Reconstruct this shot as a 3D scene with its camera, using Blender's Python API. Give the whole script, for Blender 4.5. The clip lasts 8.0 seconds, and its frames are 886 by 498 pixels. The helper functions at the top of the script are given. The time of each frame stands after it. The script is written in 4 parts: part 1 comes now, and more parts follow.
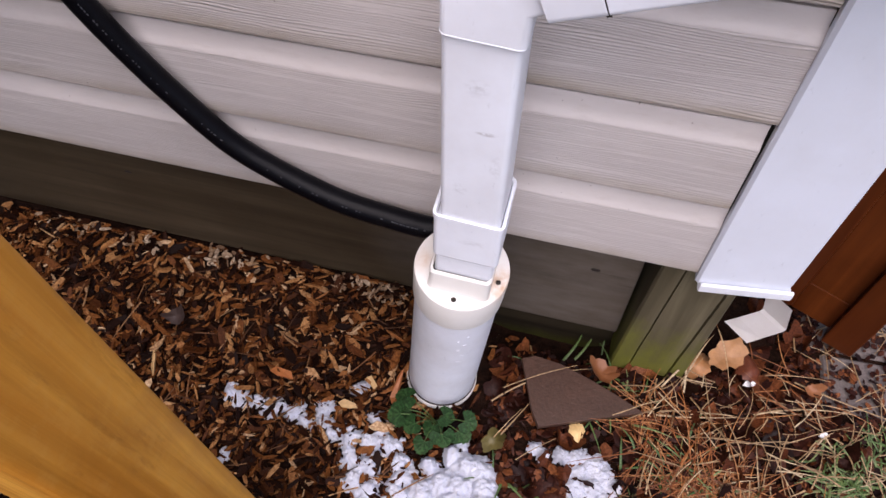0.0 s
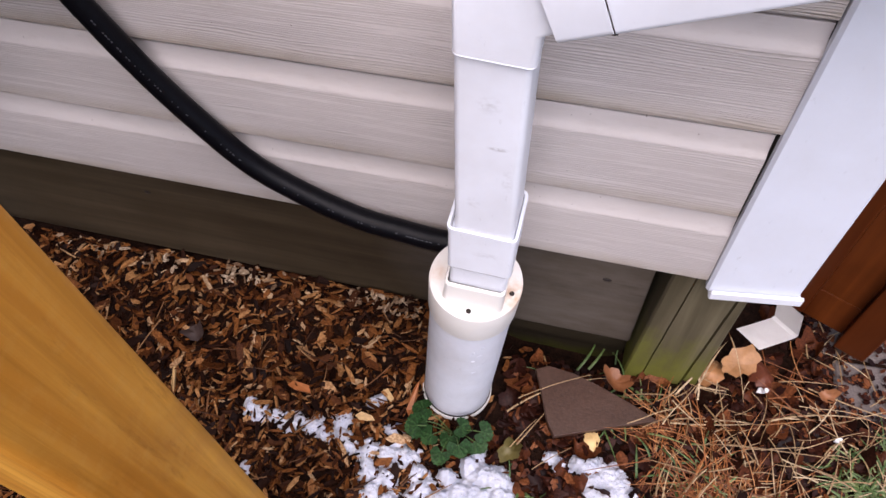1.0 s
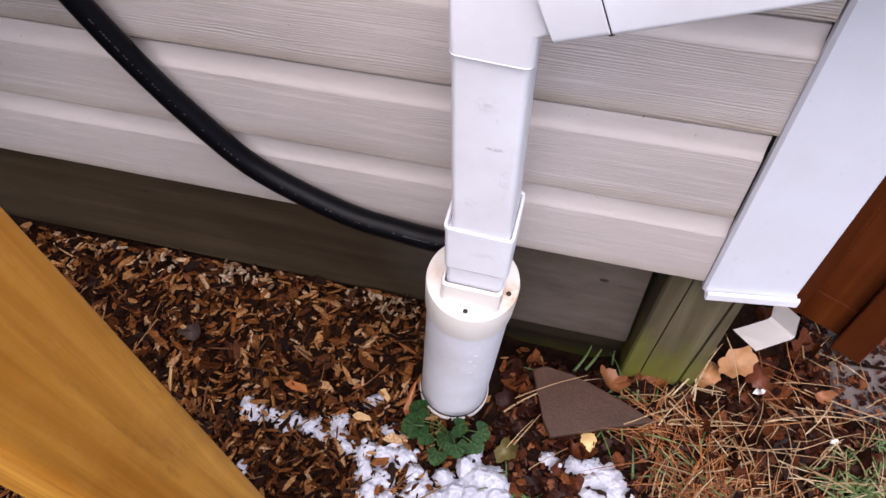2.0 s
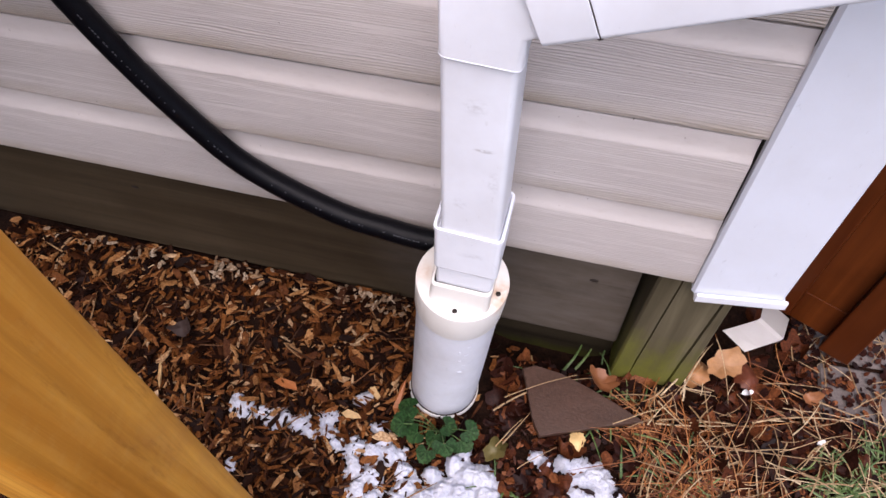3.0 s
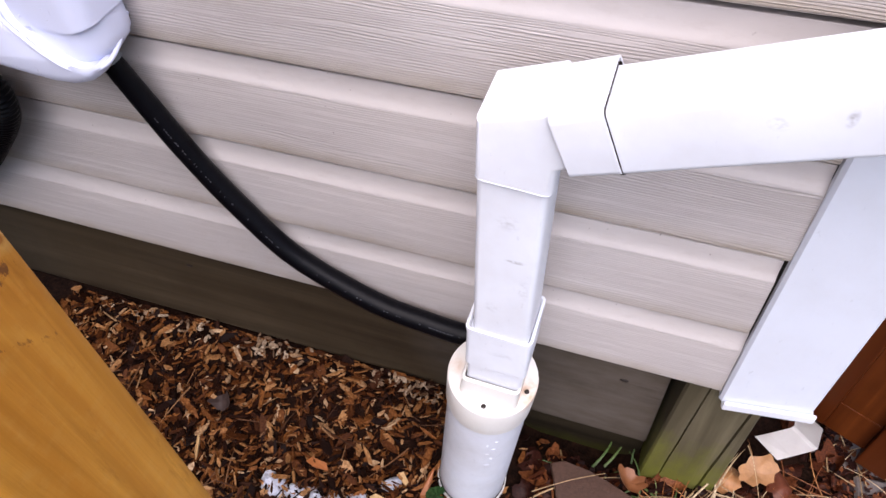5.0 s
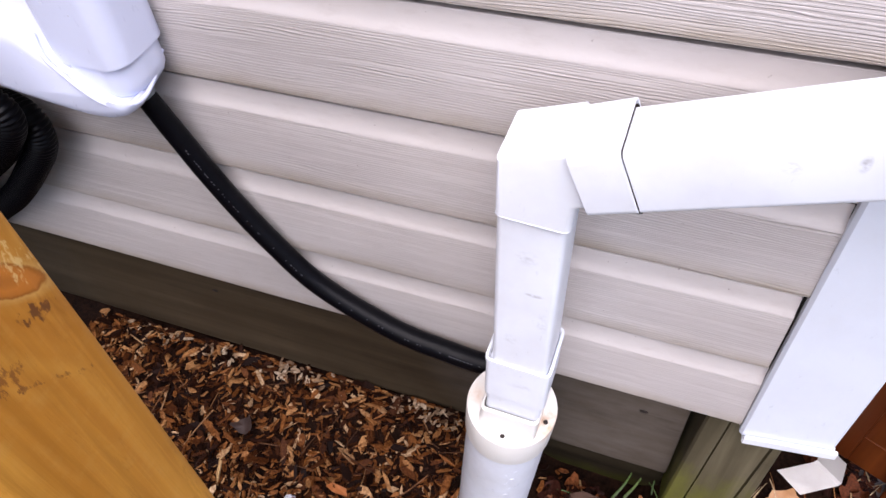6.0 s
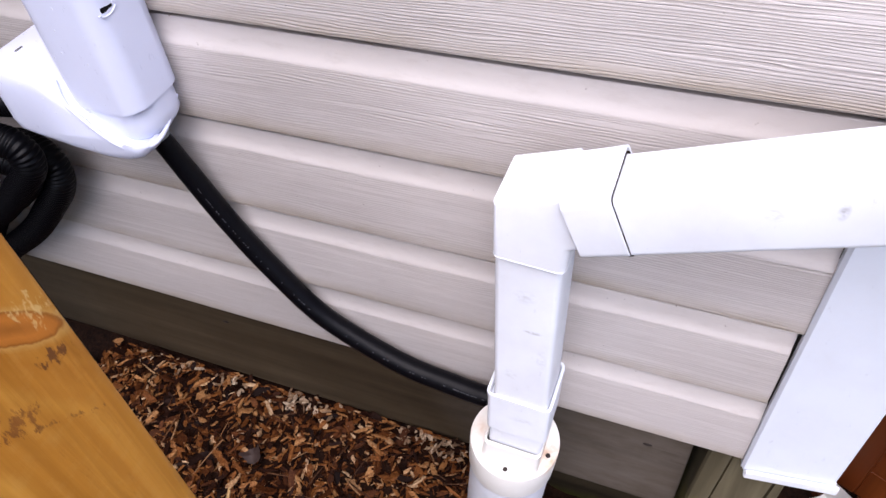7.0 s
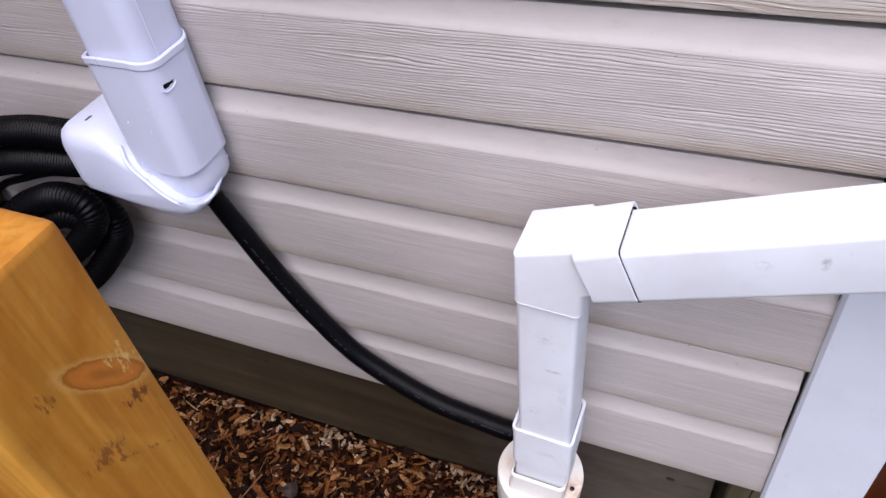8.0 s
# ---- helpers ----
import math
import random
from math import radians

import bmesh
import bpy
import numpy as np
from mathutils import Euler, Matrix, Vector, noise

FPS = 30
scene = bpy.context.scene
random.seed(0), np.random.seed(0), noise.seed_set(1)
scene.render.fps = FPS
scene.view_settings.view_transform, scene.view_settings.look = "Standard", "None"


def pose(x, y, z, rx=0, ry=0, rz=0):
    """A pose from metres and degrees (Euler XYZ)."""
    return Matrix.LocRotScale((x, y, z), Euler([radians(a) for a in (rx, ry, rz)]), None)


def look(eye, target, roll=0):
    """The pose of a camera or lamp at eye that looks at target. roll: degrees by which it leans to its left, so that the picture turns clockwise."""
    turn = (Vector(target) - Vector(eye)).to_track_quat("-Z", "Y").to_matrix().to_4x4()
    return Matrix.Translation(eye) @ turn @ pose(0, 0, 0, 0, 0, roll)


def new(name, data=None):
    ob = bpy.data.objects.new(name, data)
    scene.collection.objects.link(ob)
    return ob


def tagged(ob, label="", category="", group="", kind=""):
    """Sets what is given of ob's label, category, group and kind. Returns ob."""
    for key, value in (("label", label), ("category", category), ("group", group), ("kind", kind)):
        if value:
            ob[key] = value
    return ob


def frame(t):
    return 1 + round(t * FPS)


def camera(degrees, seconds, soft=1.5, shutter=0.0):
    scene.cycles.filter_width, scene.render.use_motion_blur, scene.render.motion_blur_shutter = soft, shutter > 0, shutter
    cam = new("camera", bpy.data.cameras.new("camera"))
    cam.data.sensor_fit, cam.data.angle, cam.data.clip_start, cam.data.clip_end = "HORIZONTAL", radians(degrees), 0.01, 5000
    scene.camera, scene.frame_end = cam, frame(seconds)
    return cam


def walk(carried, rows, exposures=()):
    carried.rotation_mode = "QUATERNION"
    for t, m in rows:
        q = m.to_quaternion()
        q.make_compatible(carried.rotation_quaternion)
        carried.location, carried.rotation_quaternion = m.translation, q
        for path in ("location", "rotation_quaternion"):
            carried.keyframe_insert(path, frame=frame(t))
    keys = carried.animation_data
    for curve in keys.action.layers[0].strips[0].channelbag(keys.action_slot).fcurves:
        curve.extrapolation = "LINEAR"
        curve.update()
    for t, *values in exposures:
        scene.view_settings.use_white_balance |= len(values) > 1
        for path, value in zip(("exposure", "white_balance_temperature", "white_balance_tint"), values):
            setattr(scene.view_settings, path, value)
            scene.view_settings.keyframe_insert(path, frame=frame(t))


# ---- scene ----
cam = camera(62.7, 8.0)
PATH = [
    (0, (0.099, -0.489, 1.082), (-0.203, 0.536, -0.609), -2.0),
    (0.5, (0.097, -0.497, 1.09), (-0.22, 0.538, -0.592), -3.2),
    (1, (0.098, -0.501, 1.097), (-0.239, 0.549, -0.572), -4.2),
    (1.5, (0.099, -0.502, 1.097), (-0.24, 0.553, -0.569), -4.2),
    (3, (0.103, -0.496, 1.099), (-0.211, 0.55, -0.576), -2.6),
    (3.5, (0.107, -0.492, 1.115), (-0.228, 0.596, -0.529), -2.7),
    (4, (0.1, -0.494, 1.123), (-0.275, 0.62, -0.496), -2.1),
    (4.5, (0.107, -0.495, 1.137), (-0.317, 0.655, -0.442), -3.0),
    (6, (0.114, -0.496, 1.164), (-0.421, 0.701, -0.346), -5.1),
    (6.5, (0.116, -0.496, 1.178), (-0.451, 0.729, -0.298), -6.0),
    (7, (0.127, -0.497, 1.187), (-0.456, 0.739, -0.274), -5.9),
    (7.5, (0.137, -0.508, 1.21), (-0.463, 0.751, -0.223), -7.2),
    (8, (0.147, -0.527, 1.24), (-0.532, 0.745, -0.146), -8.5),
]
walk(cam, [(t, look(eye, target, roll)) for t, eye, target, roll in PATH],
     [(0, 0.15, 6750, 19), (1.0, 0.31, 6750, 19), (1.7, 0.33, 6750, 19), (3.0, 0.34, 6750, 19), (3.5, 0.40, 6700, 18), (4.5, 0.45, 6650, 17), (6.0, 0.52, 6550, 16), (7.0, 0.53, 6500, 16), (7.5, 0.38, 6500, 16), (8.0, 0.10, 6450, 16)])

# ---- light ----
SUN_EL, SUN_AZ = radians(61), radians(168)
world = bpy.data.worlds.new("sky")
scene.world = world
world.use_nodes = True
_n = world.node_tree.nodes
sky = _n.new("ShaderNodeTexSky")
sky.sky_type = "NISHITA"
sky.sun_disc = False
sky.sun_elevation, sky.sun_rotation = SUN_EL, SUN_AZ
sky.air_density, sky.dust_density, sky.ozone_density = 1.0, 1.5, 1.5
_n["Background"].inputs["Strength"].default_value = 0.15
world.node_tree.links.new(sky.outputs[0], _n["Background"].inputs["Color"])
sun = new("sun", bpy.data.lights.new("sun", "SUN"))
sun.data.energy, sun.data.angle, sun.data.color = 4.2, radians(70), (1.0, 0.955, 0.985)
sun.matrix_world = look((0.5, -2.3, 4.3), (0, 0, 0))


# ---- materials ----
class Mat:
    """A small node material builder."""

    def __init__(self, name, rough=0.6, metal=0.0, spec=0.5):
        self.m = bpy.data.materials.new(name)
        self.m.use_nodes = True
        self.t = self.m.node_tree
        self.b = self.t.nodes["Principled BSDF"]
        self.b.inputs["Roughness"].default_value = rough
        self.b.inputs["Metallic"].default_value = metal
        self.b.inputs["Specular IOR Level"].default_value = spec

    def node(self, kind, **values):
        n = self.t.nodes.new(kind)
        for k, v in values.items():
            n.inputs[k].default_value = v
        return n

    def link(self, a, b):
        self.t.links.new(a, b)

    def coords(self, scale=(1, 1, 1), rot=(0, 0, 0), kind="Object", shift=(0, 0, 0)):
        c = self.node("ShaderNodeTexCoord")
        mp = self.node("ShaderNodeMapping")
        mp.inputs["Scale"].default_value = scale
        mp.inputs["Rotation"].default_value = rot
        mp.inputs["Location"].default_value = shift
        self.link(c.outputs[kind], mp.inputs["Vector"])
        return mp.outputs[0]

    def noise(self, vec, scale=5.0, detail=4.0, rough=0.6, distort=0.0):
        n = self.node("ShaderNodeTexNoise", Scale=scale, Detail=detail, Roughness=rough, Distortion=distort)
        self.link(vec, n.inputs["Vector"])
        return n.outputs["Fac"]

    def ramp(self, fac, stops):
        r = self.node("ShaderNodeValToRGB")
        e = r.color_ramp.elements
        while len(e) < len(stops):
            e.new(0.5)
        for el, (p, c) in zip(e, stops):
            el.position = p
            el.color = (*c, 1) if len(c) == 3 else c
        self.link(fac, r.inputs["Fac"])
        return r.outputs["Color"]

    def mix(self, fac, a, b, blend="MIX"):
        n = self.t.nodes.new("ShaderNodeMix")
        n.data_type = "RGBA"
        n.blend_type = blend
        for sock, v in ((n.inputs[0], fac), (n.inputs[6], a), (n.inputs[7], b)):
            if isinstance(v, (int, float)):
                sock.default_value = v
            elif isinstance(v, tuple):
                sock.default_value = (*v, 1)
            else:
                self.link(v, sock)
        return n.outputs[2]

    def math(self, op, a, b=0.0):
        n = self.t.nodes.new("ShaderNodeMath")
        n.operation = op
        for sock, v in ((n.inputs[0], a), (n.inputs[1], b)):
            if isinstance(v, (int, float)):
                sock.default_value = v
            else:
                self.link(v, sock)
        return n.outputs[0]

    def color(self, c):
        if isinstance(c, tuple):
            self.b.inputs["Base Color"].default_value = (*c, 1)
        else:
            self.link(c, self.b.inputs["Base Color"])
        return self

    def rough(self, r):
        self.link(r, self.b.inputs["Roughness"])
        return self

    def bump(self, height, strength=0.3, distance=0.001):
        n = self.node("ShaderNodeBump", Strength=strength, Distance=distance)
        self.link(height, n.inputs["Height"])
        self.link(n.outputs[0], self.b.inputs["Normal"])
        return self

    def island(self):
        return self.node("ShaderNodeNewGeometry").outputs["Random Per Island"]

    def random(self):
        return self.node("ShaderNodeObjectInfo").outputs["Random"]


def spot(m, centre, radii, turn=0.0):
    """1 at a place of the object, falling to 0 at the radii."""
    c = m.node("ShaderNodeTexCoord").outputs["Object"]
    mp = m.node("ShaderNodeMapping")
    mp.inputs["Scale"].default_value = [1 / r for r in radii]
    off = m.node("ShaderNodeMapping")
    off.inputs["Location"].default_value = [-a for a in centre]
    rot = m.node("ShaderNodeMapping")
    rot.inputs["Rotation"].default_value = (turn, 0, 0)
    m.link(c, off.inputs["Vector"])
    m.link(off.outputs[0], rot.inputs["Vector"])
    m.link(rot.outputs[0], mp.inputs["Vector"])
    g = m.t.nodes.new("ShaderNodeTexGradient")
    g.gradient_type = "SPHERICAL"
    m.link(mp.outputs[0], g.inputs["Vector"])
    return g.outputs["Fac"]


def siding_material(name, grain):
    m = Mat(name, 0.5)
    big = m.noise(m.coords((1.3, 1, 4)), 2.2, 5, 0.65)
    dirt = m.noise(m.coords((9, 9, 30)), 3.0, 6, 0.7)
    col = m.ramp(big, [(0.3, (0.495, 0.457, 0.440)), (0.7, (0.57, 0.530, 0.512))])
    col = m.mix(m.ramp(dirt, [(0.52, (0, 0, 0)), (0.8, (0.35, 0.35, 0.35))]), col, (0.36, 0.31, 0.28))
    fine = m.noise(m.coords((40, 40, 40)), 6.0, 4, 0.6)
    if grain:
        sep = m.node("ShaderNodeSeparateXYZ")
        m.link(m.node("ShaderNodeTexCoord").outputs["Object"], sep.inputs[0])
        sway = m.noise(m.coords((3.2, 1, 26)), 1.0, 2.0, 0.5)
        sway2 = m.noise(m.coords((14, 1, 60)), 1.0, 2.0, 0.5)
        zz = m.math("ADD", sep.outputs[2], m.math("ADD", m.math("MULTIPLY", sway, 0.020), m.math("MULTIPLY", sway2, 0.0035)))
        wave = m.math("SINE", m.math("MULTIPLY", zz, 2150.0))
        broken = m.noise(m.coords((6, 1, 190)), 1.0, 2.0, 0.5)
        lines = m.math("ADD", m.math("MULTIPLY", wave, 0.5), m.math("MULTIPLY", m.math("SUBTRACT", broken, 0.42), 3.0))
        worn = m.ramp(m.noise(m.coords((2.6, 1, 6), shift=(3, 0, 1)), 1.6, 3), [(0.32, (0.45, 0.45, 0.45)), (0.55, (1, 1, 1))])
        groove = m.ramp(lines, [(0.0, (0, 0, 0)), (0.35, (1, 1, 1))])
        # the lower courses are scrubbed smoother
        deep = m.ramp(m.math("ADD", sep.outputs[2], m.math("MULTIPLY", sway, 0.15)), [(0.50, (0.7,) * 3), (0.75, (1, 1, 1))])
        h = m.mix(m.math("MULTIPLY", worn, deep), (0.9, 0.9, 0.9), groove)
        col = m.mix(m.math("MULTIPLY", m.math("SUBTRACT", 1.0, h), 0.36), col, (0.25, 0.21, 0.185))
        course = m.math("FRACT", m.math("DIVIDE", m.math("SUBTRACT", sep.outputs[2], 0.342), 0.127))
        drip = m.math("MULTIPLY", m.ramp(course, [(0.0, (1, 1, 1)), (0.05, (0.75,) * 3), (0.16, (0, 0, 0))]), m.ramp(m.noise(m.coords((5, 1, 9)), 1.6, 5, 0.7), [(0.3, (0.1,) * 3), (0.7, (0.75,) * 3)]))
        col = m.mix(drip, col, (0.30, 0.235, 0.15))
        specks = m.noise(m.coords((120, 1, 120)), 1.5, 2, 0.5)
        col = m.mix(m.ramp(specks, [(0.72, (0, 0, 0)), (0.78, (0.6,) * 3)]), col, (0.10, 0.075, 0.06))
        m.bump(m.math("ADD", h, m.math("MULTIPLY", fine, 0.15)), 0.7, 0.0013)
    else:
        specks = m.noise(m.coords((90, 1, 90)), 1.5, 2, 0.5)
        col = m.mix(m.ramp(specks, [(0.71, (0, 0, 0)), (0.78, (0.6,) * 3)]), col, (0.12, 0.09, 0.07))
        m.bump(fine, 0.2, 0.0008)
    m.color(col)
    m.rough(m.ramp(big, [(0.3, (0.42, 0.42, 0.42)), (0.7, (0.58, 0.58, 0.58))]))
    return m.m


def vinyl_material(name, base, dirt_col, rough=0.32, dirt=0.25, rust=None, marks=()):
    m = Mat(name, rough)
    a = m.noise(m.coords((1, 1, 1)), 9.0, 5, 0.6)
    s = m.noise(m.coords((30, 30, 12)), 3.5, 6, 0.72)
    col = m.mix(m.ramp(a, [(0.4, (0, 0, 0)), (0.75, (dirt,) * 3)]), base, dirt_col)
    col = m.mix(m.ramp(s, [(0.64, (0, 0, 0)), (0.8, (0.45, 0.45, 0.45))]), col, tuple(0.55 * c for c in dirt_col))
    for centre, radii, strength in rust or ():
        f = m.math("MULTIPLY", spot(m, centre, radii), m.ramp(m.noise(m.coords((60, 60, 60)), 2.0, 4), [(0.3, (0.2,) * 3), (0.62, (1, 1, 1))]))
        col = m.mix(m.math("MULTIPLY", f, strength), col, (0.50, 0.23, 0.05))
    for centre, radii, strength in marks:
        f = m.math("MULTIPLY", spot(m, centre, radii), m.ramp(m.noise(m.coords((70, 70, 110)), 2.0, 4), [(0.4, (0, 0, 0)), (0.6, (1, 1, 1))]))
        col = m.mix(m.math("MULTIPLY", f, strength), col, (0.22, 0.21, 0.21))
    m.color(col)
    m.rough(m.ramp(s, [(0.3, (rough * 0.8,) * 3), (0.75, (min(1, rough * 1.9),) * 3)]))
    m.bump(m.math("ADD", m.math("MULTIPLY", a, 2.0), m.math("MULTIPLY", s, 0.4)), 0.12, 0.002)
    return m.m


def wood_material(name, dark, light, along, rough=0.6, scale=1.0, moss=None, bump=0.4, knots=(), stain=None, bleached=None, blots=()):
    """Grain runs along the axis `along` (0, 1, 2)."""
    m = Mat(name, rough, 0, 0.2)
    sc = [60 * scale] * 3
    sc[along] = 2.2 * scale
    warp = m.coords(tuple(sc))
    fine = m.noise(warp, 1.6, 5, 0.6, 0.4)
    sc2 = [13 * scale] * 3
    sc2[along] = 0.9 * scale
    flow = m.coords(tuple(sc2))
    for centre, radii, ring, heart, turn in knots:
        # the grain swings round a knot
        off = m.node("ShaderNodeCombineXYZ")
        m.link(m.math("MULTIPLY", spot(m, centre, (0.09, 0.085, 0.085), turn), 0.8), off.inputs[1])
        add = m.t.nodes.new("ShaderNodeVectorMath")
        m.link(flow, add.inputs[0])
        m.link(off.outputs[0], add.inputs[1])
        flow = add.outputs[0]
    bands = m.noise(flow, 1.4, 3, 0.5, 0.5 if knots else 1.2)
    col = m.ramp(bands, [(0.32, dark), (0.66, light)])
    col = m.mix(m.math("MULTIPLY", m.ramp(fine, [(0.35, (1, 1, 1)), (0.6, (0, 0, 0))]), 0.35), col, tuple(0.6 * c for c in dark))
    blot = m.noise(m.coords((4, 4, 4)), 1.7, 5, 0.65)
    col = m.mix(m.ramp(blot, [(0.5, (0, 0, 0)), (0.8, (0.5, 0.5, 0.5))]), col, tuple(0.55 * c for c in dark))
    if bleached:
        centre, radii, bcol = bleached
        f = m.math("MULTIPLY", m.ramp(spot(m, centre, radii), [(0.0, (0, 0, 0)), (0.4, (1, 1, 1))]), m.ramp(m.noise(m.coords((5, 5, 16)), 1.6, 5, 0.65), [(0.3, (0.35,) * 3), (0.65, (0.95,) * 3)]))
        col = m.mix(f, col, m.mix(1.0, m.mix(0.5, col, bcol), bcol, "LIGHTEN"))
    if stain:
        col = m.mix(m.ramp(m.noise(m.coords(tuple(5 if k == along else 34 for k in range(3))), 1.5, 6, 0.75), [(0.57, (0, 0, 0)), (0.78, (0.75, 0.75, 0.75))]), col, stain)
    for centre, radii, ring, heart, turn in knots:
        f = spot(m, centre, radii, turn)
        f = m.math("ADD", f, m.math("ADD", m.math("MULTIPLY", m.math("SUBTRACT", fine, 0.5), 0.22), m.math("MULTIPLY", m.math("SUBTRACT", m.noise(m.coords((60, 60, 60)), 1.5, 4, 0.6), 0.5), 0.30)))
        col = m.mix(m.ramp(f, [(0.0, (0, 0, 0)), (0.16, (0.35, 0.35, 0.35)), (0.34, (0.9, 0.9, 0.9))]), col,
                    m.ramp(f, [(0.06, ring), (0.22, ring), (0.30, tuple(0.6 * c for c in heart)), (0.40, heart), (0.6, tuple(1.15 * c for c in heart)), (0.9, tuple(0.75 * c for c in heart))]))
    for centre, radii, bcol, strength, turn in blots:
        speck = m.noise(m.coords(tuple(70 if k == along else 210 for k in range(3))), 1.0, 5, 0.7)
        f = m.math("ADD", m.math("MULTIPLY", m.math("SUBTRACT", speck, 0.5), 4.5), m.math("MULTIPLY", spot(m, centre, radii, radians(turn)), 1.0))
        f = m.math("MULTIPLY", m.ramp(f, [(0.70, (0, 0, 0)), (1.0, (strength,) * 3)]), m.ramp(spot(m, centre, radii, radians(turn)), [(0.0, (0, 0, 0)), (0.3, (1, 1, 1))]))
        col = m.mix(f, col, bcol)
    if moss:
        mz, fade, mcol = moss
        pos = m.node("ShaderNodeSeparateXYZ")
        m.link(m.node("ShaderNodeTexCoord").outputs["Object"], pos.inputs[0])
        up = m.math("DIVIDE", m.math("SUBTRACT", mz, pos.outputs[2]), fade)
        g = m.noise(m.coords((14, 14, 7)), 1.6, 6, 0.7)
        f = m.math("MULTIPLY", m.ramp(m.math("ADD", up, m.math("MULTIPLY", g, 0.9)), [(0.5, (0, 0, 0)), (1.0, (1, 1, 1))]), 0.8)
        col = m.mix(f, col, m.mix(g, tuple(0.45 * c for c in mcol), mcol))
    m.color(col)
    m.bump(m.math("ADD", fine, m.math("MULTIPLY", bands, 0.5)), bump, 0.0015)
    m.rough(m.ramp(blot, [(0.3, (rough,) * 3), (0.7, (max(0.15, rough - 0.2),) * 3)]))
    return m.m


def scatter_material(name, stops, rough=0.6, spec=0.4, translucent=0.0):
    """Each loose piece takes a shade of its own."""
    m = Mat(name, rough, 0, spec)
    col = m.ramp(m.island(), stops)
    n = m.noise(m.coords((90, 90, 90)), 3.0, 5, 0.65)
    col = m.mix(m.ramp(n, [(0.42, (0.75,) * 3), (0.62, (0, 0, 0))]), col, m.mix(1.0, col, (0.35, 0.28, 0.24), "MULTIPLY"))
    m.color(col)
    m.bump(n, 0.35, 0.001)
    return m.m


M_FACE = siding_material("siding_face", True)
M_COVE = siding_material("siding_cove", False)
M_VINYL = vinyl_material("white_vinyl", (0.785, 0.82, 0.885), (0.45, 0.43, 0.42), 0.33, 0.30,
                         marks=[((0.026, -0.11, 0.640), (0.011, 0.02, 0.003), 0.9), ((0.018, -0.11, 0.690), (0.012, 0.02, 0.012), 0.3), ((0.035, -0.11, 0.60), (0.006, 0.02, 0.02), 0.3),
                                ((0.185, -0.118, 0.845), (0.008, 0.02, 0.006), 0.5), ((0.222, -0.118, 0.858), (0.004, 0.02, 0.008), 0.8), ((0.004, -0.11, 0.56), (0.008, 0.02, 0.01), 0.3),
                                ((0.019, -0.108, 0.475), (0.02, 0.02, 0.006), 0.25)])
M_CORNER = vinyl_material("corner_vinyl", (0.69, 0.735, 0.82), (0.55, 0.56, 0.58), 0.42, 0.35)
M_DUCT = vinyl_material("duct_plastic", (0.67, 0.71, 0.87), (0.60, 0.635, 0.78), 0.30, 0.2)
M_PIPE = vinyl_material("pvc_pipe", (0.665, 0.69, 0.755), (0.42, 0.41, 0.40), 0.38, 0.5)
M_CAP = vinyl_material("pvc_cap", (0.79, 0.775, 0.74), (0.60, 0.56, 0.48), 0.36, 0.3,
                       rust=[((0.046, -0.085, 0.370), (0.022, 0.030, 0.03), 0.9), ((-0.045, -0.078, 0.370), (0.016, 0.02, 0.03), 0.45)])
M_BOARD = wood_material("weathered_board", (0.034, 0.0235, 0.013), (0.068, 0.049, 0.029), 0, 0.7, 0.75, bump=0.2, stain=(0.035, 0.026, 0.018), bleached=((0.11, 0.055, 0.20), (0.30, 0.3, 0.26), (0.112, 0.094, 0.079)),
                        moss=(0.005, 0.07, (0.085, 0.095, 0.016)))
M_BOARD_LOW = wood_material("low_board", (0.013, 0.010, 0.006), (0.034, 0.026, 0.015), 0, 0.6, 0.8, bump=0.3, stain=(0.012, 0.009, 0.006), moss=(-0.022, 0.05, (0.060, 0.064, 0.012)))
M_POSTGREEN = wood_material("mossy_post", (0.075, 0.062, 0.036), (0.17, 0.145, 0.09), 2, 0.75, 1.0, bump=0.5, moss=(0.17, 0.26, (0.17, 0.175, 0.022)))
M_PINE = wood_material("treated_pine", (0.41, 0.140, 0.012), (0.69, 0.335, 0.054), 2, 0.6, 1.25, bump=0.35, stain=(0.22, 0.075, 0.009),
                       knots=[((-0.16, -0.383, 0.922), (0.05, 0.044, 0.0125), (0.60, 0.34, 0.095), (0.45, 0.145, 0.020), radians(48))],
                       blots=[((-0.158, -0.367, 0.921), (0.05, 0.030, 0.016), (0.70, 0.46, 0.17), 0.7, 48), ((-0.158, -0.408, 0.876), (0.05, 0.024, 0.018), (0.17, 0.055, 0.016), 0.7, 40),
                              ((-0.158, -0.374, 0.889), (0.05, 0.016, 0.012), (0.13, 0.045, 0.014), 0.9, 40), ((-0.158, -0.417, 0.944), (0.05, 0.009, 0.014), (0.17, 0.055, 0.016), 0.8, 10),
                              ((-0.158, -0.395, 0.855), (0.05, 0.050, 0.0035), (0.20, 0.075, 0.018), 0.7, 42)])
M_STAINED = wood_material("stained_wood", (0.060, 0.012, 0.003), (0.135, 0.033, 0.007), 2, 0.45, 0.7, bump=0.2)
M_CHIP = scatter_material("bark_chips", [(0.0, (0.008, 0.003, 0.002)), (0.36, (0.026, 0.008, 0.003)), (0.58, (0.105, 0.034, 0.010)),
                                         (0.80, (0.24, 0.090, 0.025)), (0.94, (0.42, 0.215, 0.085)), (1.0, (0.60, 0.42, 0.25))], 0.6, 0.08)
